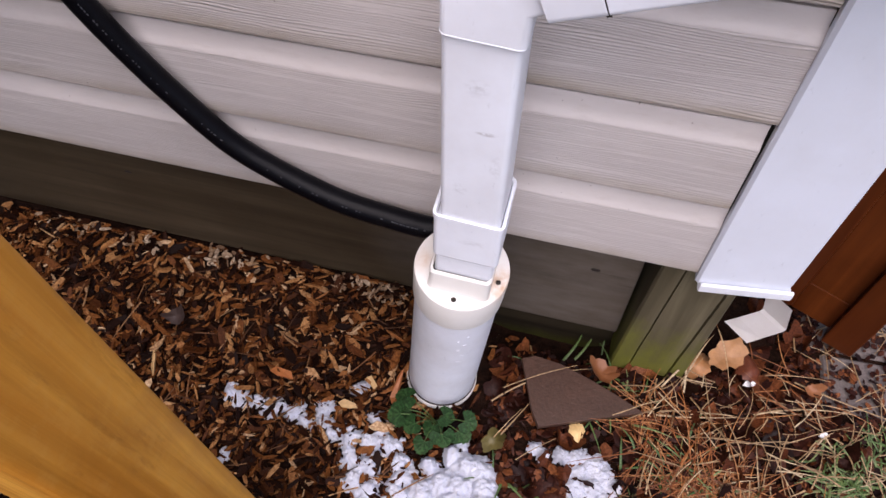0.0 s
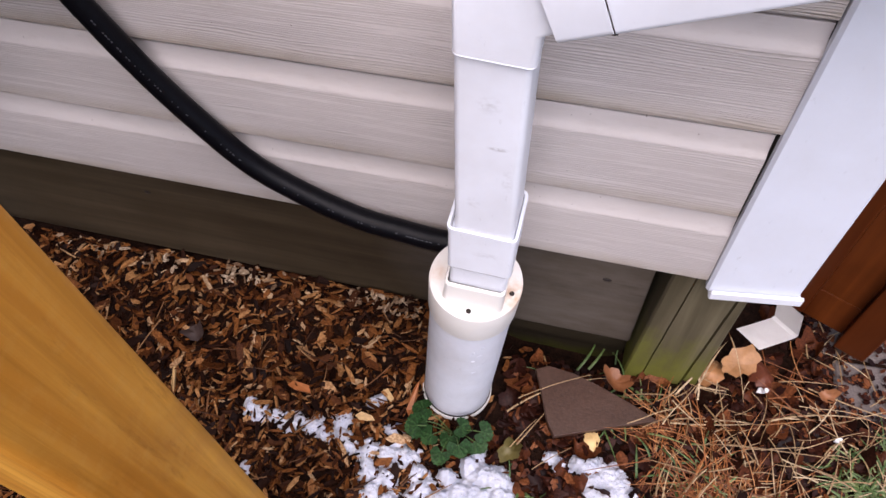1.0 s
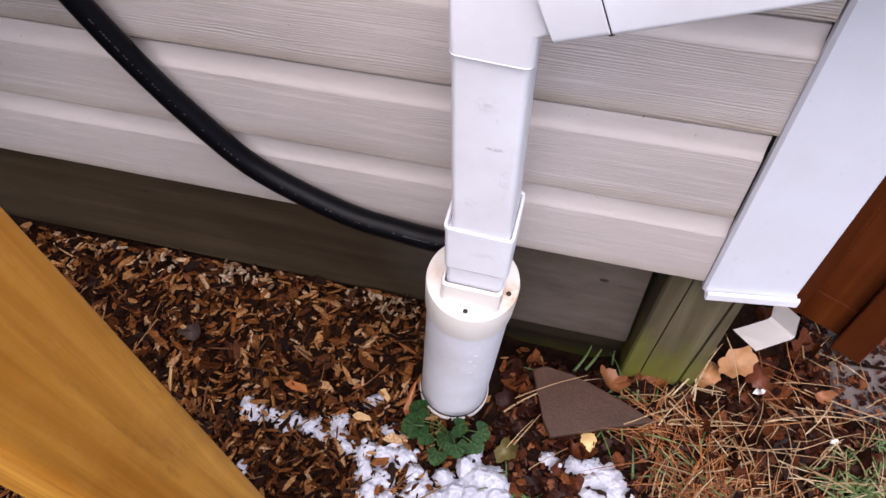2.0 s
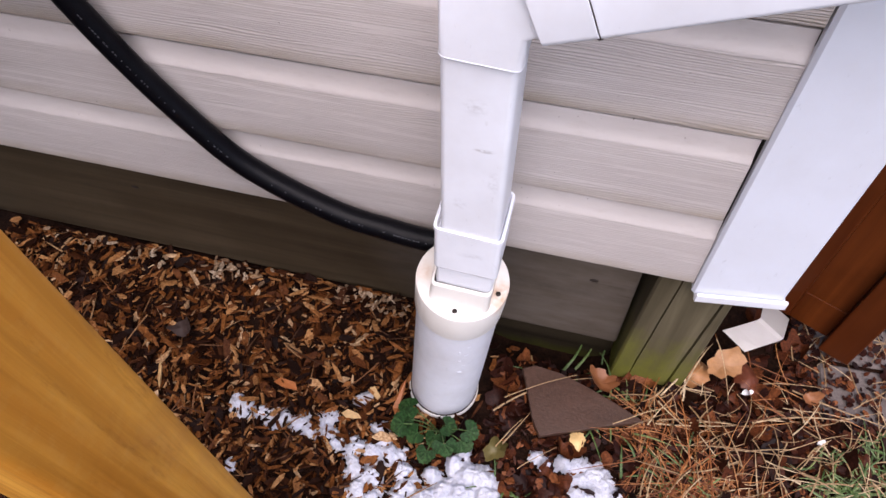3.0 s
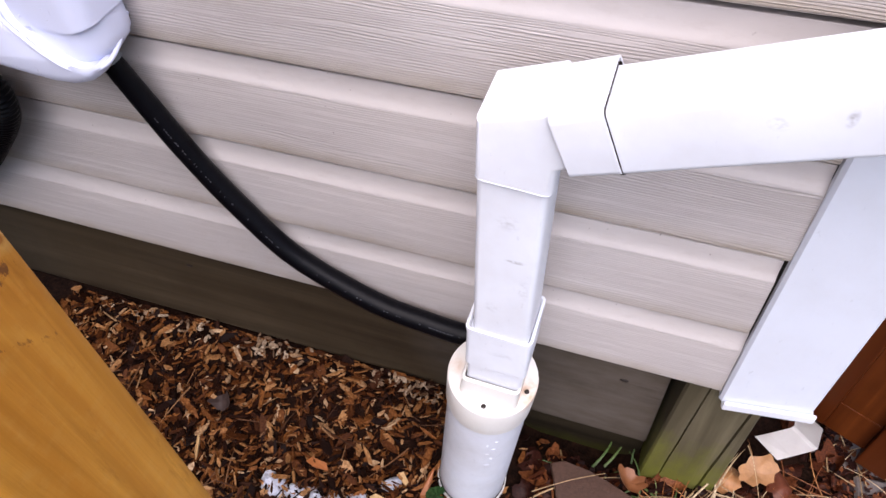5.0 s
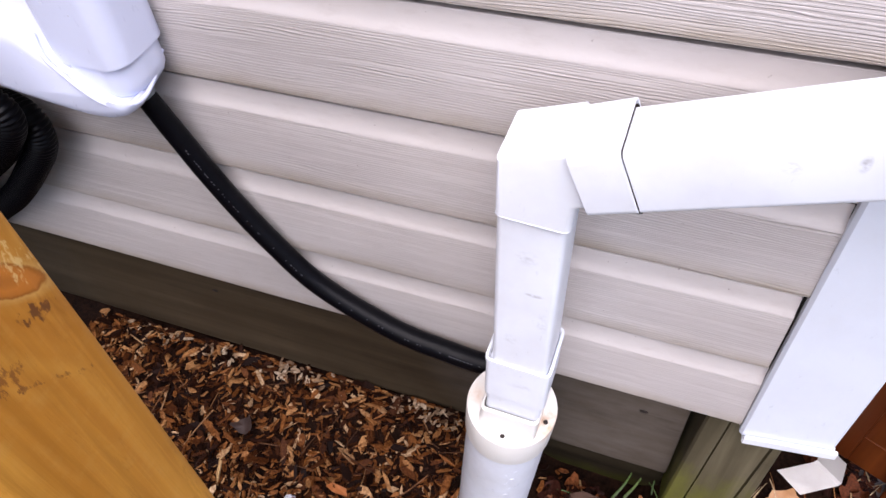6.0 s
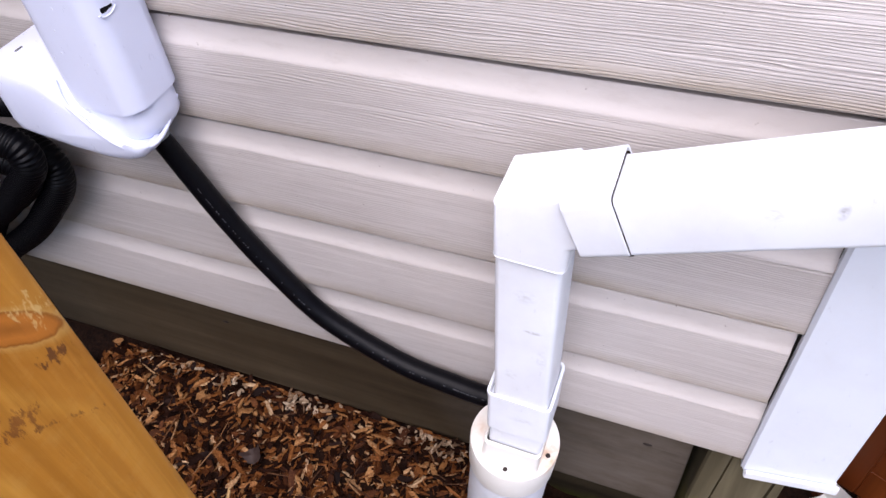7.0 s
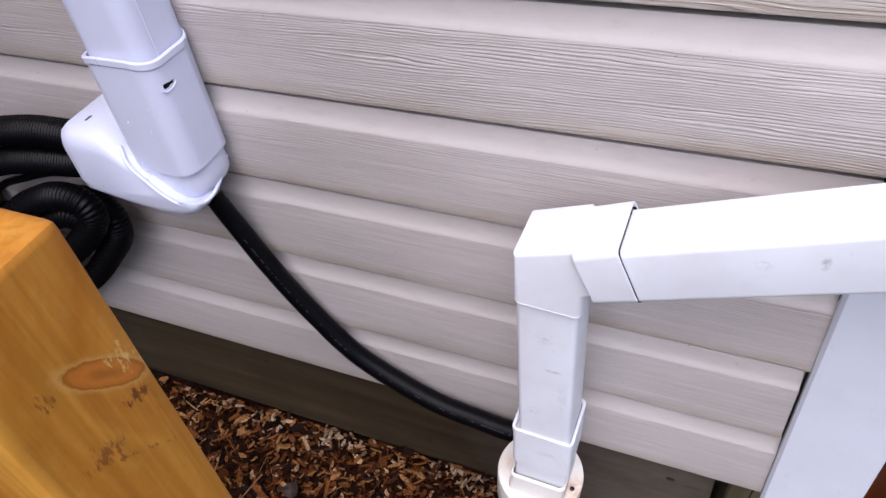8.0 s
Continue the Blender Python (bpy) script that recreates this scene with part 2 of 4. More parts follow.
M_LEAF = scatter_material("dead_leaves", [(0.0, (0.010, 0.0035, 0.003)), (0.5, (0.040, 0.011, 0.006)), (0.82, (0.105, 0.030, 0.011)), (1.0, (0.24, 0.085, 0.030))], 0.5, 0.12)
M_NEEDLE = scatter_material("pine_needles", [(0.0, (0.12, 0.032, 0.007)), (0.5, (0.34, 0.115, 0.026)), (1.0, (0.46, 0.21, 0.068))], 0.5)
M_STRAW = scatter_material("dry_grass", [(0.0, (0.26, 0.16, 0.07)), (0.6, (0.45, 0.31, 0.16)), (1.0, (0.60, 0.48, 0.30))], 0.5)
M_GRASS = scatter_material("green_grass", [(0.0, (0.05, 0.11, 0.025)), (0.6, (0.11, 0.19, 0.055)), (1.0, (0.24, 0.28, 0.11))], 0.45)
M_HERB = scatter_material("herb_leaves", [(0.0, (0.012, 0.042, 0.012)), (0.6, (0.020, 0.064, 0.018)), (1.0, (0.034, 0.088, 0.026))], 0.5, 0.2)


def soil_material():
    m = Mat("damp_soil", 0.85, 0, 0.06)
    a = m.noise(m.coords((1, 1, 1)), 25.0, 8, 0.7)
    b = m.noise(m.coords((1, 1, 1)), 160.0, 6, 0.7)
    m.color(m.mix(0.4, m.ramp(a, [(0.35, (0.004, 0.002, 0.0015)), (0.7, (0.022, 0.010, 0.006))]), m.ramp(b, [(0.4, (0.006, 0.003, 0.002)), (0.7, (0.05, 0.022, 0.012))])))
    m.bump(m.math("ADD", a, b), 0.9, 0.006)
    return m.m


def snow_material():
    m = Mat("melting_snow", 0.45)
    m.b.inputs["Subsurface Weight"].default_value = 0.25
    m.b.inputs["Subsurface Radius"].default_value = (0.006, 0.007, 0.009)
    n = m.noise(m.coords((1, 1, 1)), 320.0, 6, 0.7)
    b = m.noise(m.coords((1, 1, 1)), 45.0, 4, 0.6)
    m.color(m.mix(m.ramp(b, [(0.48, (0, 0, 0)), (0.76, (0.7,) * 3)]), (0.58, 0.605, 0.69), (0.34, 0.36, 0.43)))
    m.bump(n, 0.9, 0.003)
    return m.m


def stone_material(name, a, b, rough=0.7):
    m = Mat(name, rough)
    n = m.noise(m.coords((1, 1, 1)), 16.0, 7, 0.7)
    f = m.noise(m.coords((1, 1, 1)), 260.0, 5, 0.7)
    col = m.mix(0.35, m.ramp(n, [(0.3, a), (0.7, b)]), m.ramp(f, [(0.35, tuple(0.4 * c for c in a)), (0.65, tuple(1.25 * c for c in b))]))
    m.color(m.mix(m.math("MULTIPLY", m.random(), 0.25), col, tuple(0.6 * c for c in a)))
    m.bump(m.math("ADD", n, f), 0.35, 0.002)
    return m.m


def plain(name, col, rough=0.5, bump=0.2, scale=60.0, metal=0.0, spec=0.4):
    m = Mat(name, rough, metal, spec)
    n = m.noise(m.coords((1, 1, 1)), scale, 5, 0.65)
    m.color(m.ramp(n, [(0.3, tuple(0.75 * c for c in col)), (0.7, tuple(min(1, 1.15 * c) for c in col))]))
    m.bump(n, bump, 0.001)
    return m.m


M_SOIL = soil_material()
M_SNOW = snow_material()
M_SLATE = stone_material("brown_slate", (0.045, 0.023, 0.015), (0.090, 0.048, 0.033), 0.34)
M_PAVER = stone_material("concrete_paver", (0.10, 0.08, 0.072), (0.17, 0.14, 0.128), 0.8)
M_HOSE = plain("black_rubber", (0.0022, 0.0022, 0.0036), 0.36, 0.6, 130, 0.0, 0.12)
M_LOOM = plain("black_conduit", (0.002, 0.002, 0.003), 0.36, 0.1, 80, 0.0, 0.12)
M_MARK = plain("grey_print", (0.045, 0.045, 0.055), 0.5)
M_COLLAR = plain("grey_collar", (0.22, 0.24, 0.25), 0.4, 0.2, 90)
# also colours the painted shade lines at joints and under the cap
M_SCREW_SHADE = plain("rusty_screw_and_shade", (0.030, 0.022, 0.018), 0.6, 0.3, 300, 0.3)
M_DARK = plain("sheathing_and_gap_shade", (0.03, 0.026, 0.022), 0.9)
M_SCRAP = vinyl_material("vinyl_scrap", (0.85, 0.83, 0.81), (0.5, 0.42, 0.34), 0.4, 0.5)
M_FOAM = plain("white_crumb", (0.80, 0.80, 0.80), 0.6)
M_CLEAR = vinyl_material("wet_plastic", (0.70, 0.73, 0.85), (0.62, 0.65, 0.78), 0.08, 0.1)


# ---- shapes ----
def part(name, bm, material, parent=None, label=""):
    """Links a bmesh as one mesh object, under a thing or a part."""
    me = bpy.data.meshes.new(name)
    bmesh.ops.recalc_face_normals(bm, faces=bm.faces)
    bm.to_mesh(me)
    bm.free()
    for mt in material if isinstance(material, (list, tuple)) else [material]:
        me.materials.append(mt)
    ob = new(name, me)
    if parent is not None:
        ob.parent = parent
    if label:
        tagged(ob, label)
    return ob


def smooth(ob, angle=40):
    me = ob.data
    me.shade_smooth()
    me.set_sharp_from_angle(angle=radians(angle))
    return ob


def thing(name, label, category, group="", kind=""):
    return tagged(new(name), label, category, group, kind)


def box(x0, x1, y0, y1, z0, z1, bevel=0.003, segments=2, bm=None):
    bm = bm or bmesh.new()
    vs = bmesh.ops.create_cube(bm, size=1.0)["verts"]
    for v in vs:
        v.co = Vector((x0 if v.co.x < 0 else x1, y0 if v.co.y < 0 else y1, z0 if v.co.z < 0 else z1))
    if bevel:
        edges = list({e for v in vs for e in v.link_edges})
        bmesh.ops.bevel(bm, geom=edges, offset=bevel, segments=segments, affect="EDGES", profile=0.6)
    return bm


def rings(bm, loops, close=True, cap0=False, cap1=False, material=0):
    made = [[bm.verts.new(p) for p in loop] for loop in loops]
    for a, b in zip(made, made[1:]):
        n = len(a)
        for i in range(n if close else n - 1):
            f = bm.faces.new((a[i], a[(i + 1) % n], b[(i + 1) % n], b[i]))
            f.material_index = material
    if cap0:
        bm.faces.new(made[0])
    if cap1:
        bm.faces.new(made[-1])
    return bm


def rounded(p, q, y0, y1, r, inset=0.0, k=4):
    """A rounded rectangle whose middle line runs from p to q (x, z), between y0 and y1."""
    p, q = Vector((p[0], 0, p[1])), Vector((q[0], 0, q[1]))
    u = (q - p).normalized()
    p, q = p + u * inset, q - u * inset
    y0, y1 = y0 + inset, y1 - inset
    r = max(0.0005, r - inset)
    w = (q - p).length
    pts = []
    for cx, cy, a0 in ((w - r, y1 - r, 0), (r, y1 - r, 90), (r, y0 + r, 180), (w - r, y0 + r, 270)):
        for i in range(k + 1):
            a = radians(a0 + 90 * i / k)
            c = p + u * (cx + r * math.cos(a))
            pts.append(Vector((c.x, cy + r * math.sin(a), c.z)))
    return pts


def spline(points, n):
    """Points on a smooth line through the given ones."""
    p = [Vector(a) for a in points]
    p = [2 * p[0] - p[1]] + p + [2 * p[-1] - p[-2]]
    out = []
    for i in range(1, len(p) - 2):
        for j in range(n):
            t = j / n
            a, b, c, d = p[i - 1:i + 3]
            out.append(0.5 * (2 * b + (c - a) * t + (2 * a - 5 * b + 4 * c - d) * t * t + (3 * b - a - 3 * c + d) * t ** 3))
    out.append(p[-2])
    return out


def tube(line, radius, seg=20, bm=None, caps=True):
    bm = bm or bmesh.new()
    loops = []
    side = None
    for i, c in enumerate(line):
        d = (line[min(i + 1, len(line) - 1)] - line[max(i - 1, 0)]).normalized()
        side = (Vector((0, 1, 0)) if side is None else side)
        side = (side - d * side.dot(d)).normalized()
        up = d.cross(side)
        r = radius(i) if callable(radius) else radius
        loops.append([c + r * (math.cos(a) * side + math.sin(a) * up) for a in (2 * math.pi * k / seg for k in range(seg))])
    return rings(bm, loops, True, caps, caps)


def lathe(profile, axis0, axis1, seg=48, bm=None, cap0=False, cap1=False):
    """profile: (radius, height) pairs along the axis from axis0 towards axis1; heights in metres of z."""
    bm = bm or bmesh.new()
    a0, d = Vector(axis0), Vector(axis1) - Vector(axis0)
    n = d.normalized()
    s = n.cross(Vector((0, 1, 0))).normalized()
    w = n.cross(s)
    loops = [[a0 + d * ((h - a0.z) / d.z) + r * (math.cos(a) * s + math.sin(a) * w) for a in (2 * math.pi * k / seg for k in range(seg))] for r, h in profile]
    return rings(bm, loops, True, cap0, cap1)


# ---- ground ----
def ground_z(x, y):
    """The mulch is heaped against the boards; the bare side is flat."""
    left = min(1.0, max(0.0, (0.035 - x) / 0.09))
    rise = min(1.0, max(0.0, (y + 0.10) / 0.15))
    rise = rise * rise * (3 - 2 * rise)
    far = min(1.0, max(0.0, (-x - 0.25) / 0.6))
    if y > 0.3 or y < -2 or abs(x) > 2:
        return -0.03
    dip = min(1.0, max(0.0, (y - 0.005) / 0.05)) * (1 - left) * min(1.0, max(0.0, (0.23 - x) / 0.05))
    return left * (0.052 * rise - 0.018 * far) - 0.040 * dip - 0.012 + 0.006 * noise.noise(Vector((x * 7, y * 7, 0.3)))


def ground():
    xs = [-300, -60, -12, -4] + list(np.linspace(-1.5, 1.5, 121)) + [4, 12, 60, 300]
    ys = [-300, -60, -12, -4] + list(np.linspace(-1.2, 0.4, 65)) + [4, 12, 60, 300]
    verts = [(x, y, ground_z(x, y)) for y in ys for x in xs]
    n = len(xs)
    faces = [(j * n + i, j * n + i + 1, (j + 1) * n + i + 1, (j + 1) * n + i) for j in range(len(ys) - 1) for i in range(n - 1)]
    me = bpy.data.meshes.new("ground")
    me.from_pydata(verts, [], faces)
    me.materials.append(M_SOIL)
    me.shade_smooth()
    tagged(new("ground", me), "dark damp soil ground under mulch and leaves", "ground", kind="structure")


ground()

# ---- the wall with its siding ----
PITCH, LAP0, END = 0.127, 0.342, 0.2640
wall = part("wall_north", box(-3.0, 0.30, 0.0325, 0.11, 0.352, 2.62, 0), M_DARK)
tagged(wall, "shed wall clad in beige wood-grain vinyl lap siding", "wall", kind="structure")
side_wall = part("wall_east", box(0.30, 0.345, 0.113, 3.2, 0.352, 2.62, 0), M_COVE)
tagged(side_wall, "plain shed wall round the corner", "wall", kind="structure")


for name, dims, label in (("wall_south", (-3.0, 0.345, 3.2035, 3.28, -0.05, 2.62), "plain rear wall of the shed"), ("wall_end", (-3.0, -2.92, 0.1135, 3.2, -0.05, 2.62), "plain end wall of the shed")):
    tagged(part(name, box(*dims, 0), M_COVE), label, "wall", kind="structure")
bm = bmesh.new()
rings(bm, [[Vector((x, -0.06, 2.66)), Vector((x, 1.65, 3.35)), Vector((x, 3.36, 2.66)), Vector((x, 3.36, 2.60)), Vector((x, 1.65, 3.27)), Vector((x, -0.06, 2.60))] for x in (-3.12, 0.47)], True, True, True)
tagged(part("roof", bm, plain("roof_felt", (0.06, 0.055, 0.05), 0.9, 0.6, 90)), "plain dark felt roof of the shed", "roof", kind="structure")


def siding_course(z, tilt, end):
    bm = bmesh.new()
    prof = [(0.0285, 0.006), (0.0285, 0.0008), (0.0005, -0.0005), (-0.0002, 0.0012), (-0.0002, 0.004), (0.0006, 0.045), (0.0012, 0.0895),
            (0.0016, 0.0915), (0.0030, 0.0945), (0.0046, 0.0990), (0.0058, 0.1050), (0.0064, 0.1120), (0.0068, 0.1178), (0.0076, 0.1184), (0.0290, 0.1140), (0.0300, 0.140)]
    loops = []
    for x in (-2.6, -1.4, -0.7, -0.2, 0.1, end):
        w = 0.0008 * noise.noise(Vector((x * 2, z * 9, 0)))
        loops.append([Vector((x, y + w, z + h + tilt * (x - END))) for y, h in prof])
    made = [[bm.verts.new(p) for p in loop] for loop in loops]
    for a, b in zip(made, made[1:]):
        for i in range(len(prof) - 1):
            f = bm.faces.new((a[i], a[i + 1], b[i + 1], b[i]))
            f.material_index = 1 if i >= 6 else 0
    bm.faces.new(made[-1])
    bm.faces.new(made[0])
    return bm


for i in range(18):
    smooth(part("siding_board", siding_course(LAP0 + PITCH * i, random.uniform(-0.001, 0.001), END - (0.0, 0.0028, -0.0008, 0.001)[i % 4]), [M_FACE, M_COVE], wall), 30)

# unseen wall, added to keep light off the left end of the siding
shade_wall = part("wall_west_shade", box(-0.925, -0.885, -3.2, -0.006, -0.03, 3.0, 0.003), M_BOARD)
tagged(shade_wall, "plain weathered board wall, unseen, added to shade the left side", "wall", kind="structure")

# weathered boards below the siding
skirt = part("skirt_board", box(-2.6, 0.216, 0.055, 0.092, 0.046, 0.40, 0.003), M_BOARD)
tagged(skirt, "weathered grey-brown skirt board below the siding", "board", "skirt boards", "structure")
low = part("skirt_board", box(-2.6, 0.216, 0.0670, 0.104, -0.12, 0.0420, 0.004), M_BOARD_LOW)
tagged(low, "dark mossy skirt board at the ground", "board", "skirt boards", "structure")
bm = bmesh.new()
for x, z, r in ((0.157, 0.215, 0.0045), (-0.558, 0.215, 0.004)):
    bmesh.ops.create_uvsphere(bm, u_segments=10, v_segments=6, radius=r, matrix=Matrix.Translation((x, 0.0545, z)) @ Matrix.Diagonal((1.5, 0.35, 0.8, 1)))
part("nail_head", bm, M_SCREW_SHADE, skirt)


# mossy corner post with splits
def corner_post_wood():
    bm = bmesh.new()
    x0, x1, y0, y1 = 0.2185, 0.332, 0.026, 0.16
    outline = [(x0, y1), (x0, y0 + 0.004), (x0 + 0.003, y0)]
    for c, w, d in ((0.247, 0.0012, 0.007), (0.3075, 0.0018, 0.010)):
        outline += [(c - w, y0), (c, y0 + d), (c + w, y0)]
    outline += [(x1 - 0.003, y0), (x1, y0 + 0.004), (x1, y1)]
    loops = []
    for k in range(9):
        z = -0.10 + 0.452 * k / 8
        wob = 0.0035 * noise.noise(Vector((0, 0, z * 9)))
        loops.append([Vector((x + (wob if 2 < i < 9 else 0) + (0.042 if i < 9 else 0.0) * z, y, z)) for i, (x, y) in enumerate(outline)])
    rings(bm, loops, True, True, True)
    return bm


post = part("corner_post", corner_post_wood(), M_POSTGREEN)
tagged(post, "split wooden corner post, green with moss, below the siding", "post", kind="structure")


# white outside corner trim
def corner_trim():
    t = thing("corner_trim", "plain white vinyl outside corner trim of the shed", "corner trim", kind="structure")
    x0, x1, y0 = 0.2652, 0.3645, -0.0065
    bm = bmesh.new()
    outline = [(x0 + 0.010, 0.030), (x0, 0.030), (x0 - 0.0005, y0 + 0.004), (x0 + 0.003, y0), (x1 - 0.003, y0), (x1, y0 + 0.003), (x1 + 0.001, 0.095), (x1 - 0.012, 0.095),
               (x1 - 0.006, 0.090), (x1 - 0.003, y0 + 0.006), (x0 + 0.004, y0 + 0.004), (x0 + 0.004, 0.026), (x0 + 0.010, 0.026)]
    slope = 0.21  # the foot is cut askew, higher towards the corner
    rings(bm, [[Vector((x, y, 0.330 + slope * (x - x0))) for x, y in outline], [Vector((x, y, 2.6)) for x, y in outline]], True, True, True)
    part("trim_body", bm, M_CORNER, t)
    bm = box(x0 + 0.004, x1 + 0.003, y0 - 0.005, 0.070, 0.3215, 0.3270, 0.0015)
    box(x0 + 0.005, x1 + 0.004, y0 - 0.0065, y0 - 0.0012, 0.3205, 0.3345, 0.0018, bm=bm)
    for v in bm.verts:
        v.co.z += slope * (v.co.x - x0)
    part("bottom_lip", bm, M_VINYL, t, "bright white folded lip")
    # dark strip stands in for the shade between siding ends and trim
    part("gap_shade", box(END + 0.0002, x0 - 0.0004, 0.0060, 0.0155, 0.347, 2.6, 0), M_DARK, t, "dark strip for the shaded gap beside the siding ends")


corner_trim()


# ---- downspout ----
def downspout():
    t = thing("downspout", "white vinyl rectangular downspout with an elbow and a sloping run", "downspout")
    # vertical pipe
    bm = bmesh.new()
    rings(bm, [rounded((-0.0175, 0.452), (0.042, 0.449), -0.1065, -0.048, 0.006), rounded((-0.0095, 0.75), (0.0495, 0.748), -0.110, -0.051, 0.006)], True, True, True)
    smooth(part("pipe", bm, M_VINYL, t))
    # mitred elbow
    bm = bmesh.new()
    y0, y1, r = -0.1142, -0.0505, 0.006
    secs = [((-0.0100, 0.7395), (0.0520, 0.7355)), ((-0.0085, 0.8000), (0.0540, 0.7635)), ((0.0445, 0.8200), (0.0665, 0.7690))]
    loops = [rounded((-0.0100, 0.7435), (0.0520, 0.7395), y0, y1, r, 0.0022), rounded(secs[0][0], secs[0][1], y0, y1, r, 0.0018)]
    loops += [rounded(a, b, y0, y1, r) for a, b in secs]
    rings(bm, loops, True, True, True)
    smooth(part("elbow", bm, M_VINYL, t), 28)
    bead = rounded((-0.0100, 0.7405), (0.0520, 0.7365), -0.1142, -0.0505, 0.006)
    smooth(part("elbow_bead", tube(bead + bead[:2], 0.0004, 6), M_VINYL, t))
    # socket of the elbow, open towards the run
    bm = bmesh.new()
    y0, y1, r = -0.1205, -0.0565 + 0.004, 0.007
    a, b = ((0.0445, 0.8190), (0.0660, 0.7655)), ((0.0797, 0.8335), (0.1010, 0.7785))
    loops = [rounded(*a, y0, y1, r, 0.002), rounded(*a, y0, y1, r), rounded(*b, y0, y1, r), rounded(*b, y0, y1, r, 0.0022), rounded((0.066, 0.828), (0.088, 0.774), y0, y1, r, 0.0022)]
    rings(bm, loops, True, True, False)
    smooth(part("elbow_socket", bm, M_VINYL, t), 28)
    # sloping run
    d = Vector((0.9345, 0, 0.3560))
    bm = bmesh.new()
    p, q = Vector((0.070, 0, 0.8245)), Vector((0.0910, 0, 0.7718))
    loops = []
    for s in (0.0, 0.1, 0.25, 0.6):
        a, b = p + d * s, q + d * s
        loops.append(rounded((a.x, a.z), (b.x, b.z), -0.1172, -0.0580, 0.006, 0.0004))
    rings(bm, loops, True, True, True)
    smooth(part("run", bm, M_VINYL, t), 30)
    # dark strips standing in for shade where the pieces slide into one another
    def gap(name, lo, hi, y0, y1, r):
        smooth(part(name, rings(bmesh.new(), [rounded(*lo, y0, y1, r), rounded(*hi, y0, y1, r)], True), M_SCREW_SHADE, t, "thin dark strip for the shade in the joint"))

    gap("elbow_gap", ((-0.0103, 0.7382), (0.0502, 0.7350)), ((-0.0103, 0.7398), (0.0502, 0.7366)), -0.1112, -0.050, 0.006)
    gap("step_gap", ((-0.0243, 0.4372), (0.0428, 0.4342)), ((-0.0243, 0.4402), (0.0428, 0.4372)), -0.1062, -0.046, 0.006)
    gap("rim_gap", ((-0.0190, 0.5085), (0.0437, 0.5040)), ((-0.0190, 0.5105), (0.0437, 0.5060)), -0.1078, -0.047, 0.006)
    gap("socket_gap", ((0.0790, 0.8300), (0.1005, 0.7752)), ((0.0815, 0.8310), (0.1030, 0.7762)), -0.1179, -0.057, 0.006)
    gap("foot_gap", ((-0.0276, 0.4045), (0.0372, 0.4015)), ((-0.0276, 0.4062), (0.0372, 0.4032)), -0.1062, -0.046, 0.006)
    # moulded print on the socket
    bm = bmesh.new()
    for i in range(4):
        for j in range(2):
            o = Vector((0.0835 + 0.0065 * j - 0.0028 * i, -0.1208, 0.7855 + 0.0085 * i + 0.002 * j))
            h = random.uniform(0.0012, 0.0032)
            box(o.x - random.uniform(0.0004, 0.0016), o.x + random.uniform(0.0002, 0.0012), o.y + 0.00040, o.y + 0.0008, o.z - h, o.z + 0.0004, 0.00025, 1, bm)
    tagged(part("moulded_marks", bm, M_VINYL, t), kind="stuff")
    # coupler
    bm = bmesh.new()
    y0, y1 = -0.1085, -0.0440
    lo, hi = ((-0.0255, 0.4415), (0.0440, 0.4385)), ((-0.0225, 0.5125), (0.0470, 0.5075))
    lo2, foot = ((-0.0240, 0.4405), (0.0425, 0.4375)), ((-0.0268, 0.388), (0.0365, 0.386))
    loops = [rounded(*foot, y0 + 0.004, y1 - 0.004, 0.006), rounded(*lo2, y0 + 0.0035, y1 - 0.0035, 0.006, 0.001), rounded(*lo, y0, y1, 0.006, 0.0012), rounded(*lo, y0, y1, 0.006)]
    lip0, lip1 = ((-0.0227, 0.507), (0.0468, 0.502)), ((-0.0237, 0.508), (0.0480, 0.503))
    lip2 = ((-0.0234, 0.5135), (0.0478, 0.5085))
    loops += [rounded(*lip0, y0, y1, 0.006), rounded(*lip1, y0 - 0.0012, y1 + 0.0012, 0.007), rounded(*lip2, y0 - 0.0012, y1 + 0.0012, 0.007),
              rounded(*lip2, y0 - 0.0012, y1 + 0.0012, 0.007, 0.0030), rounded((-0.0235, 0.5095), (0.0477, 0.5045), y0, y1, 0.006, 0.0042), rounded((-0.0235, 0.5075), (0.0477, 0.5025), y0, y1, 0.006, 0.0062)]
    rings(bm, loops, True, True, True)
    smooth(part("coupler", bm, M_VINYL, t, "white push-fit coupler"), 28)
    return t


downspout()


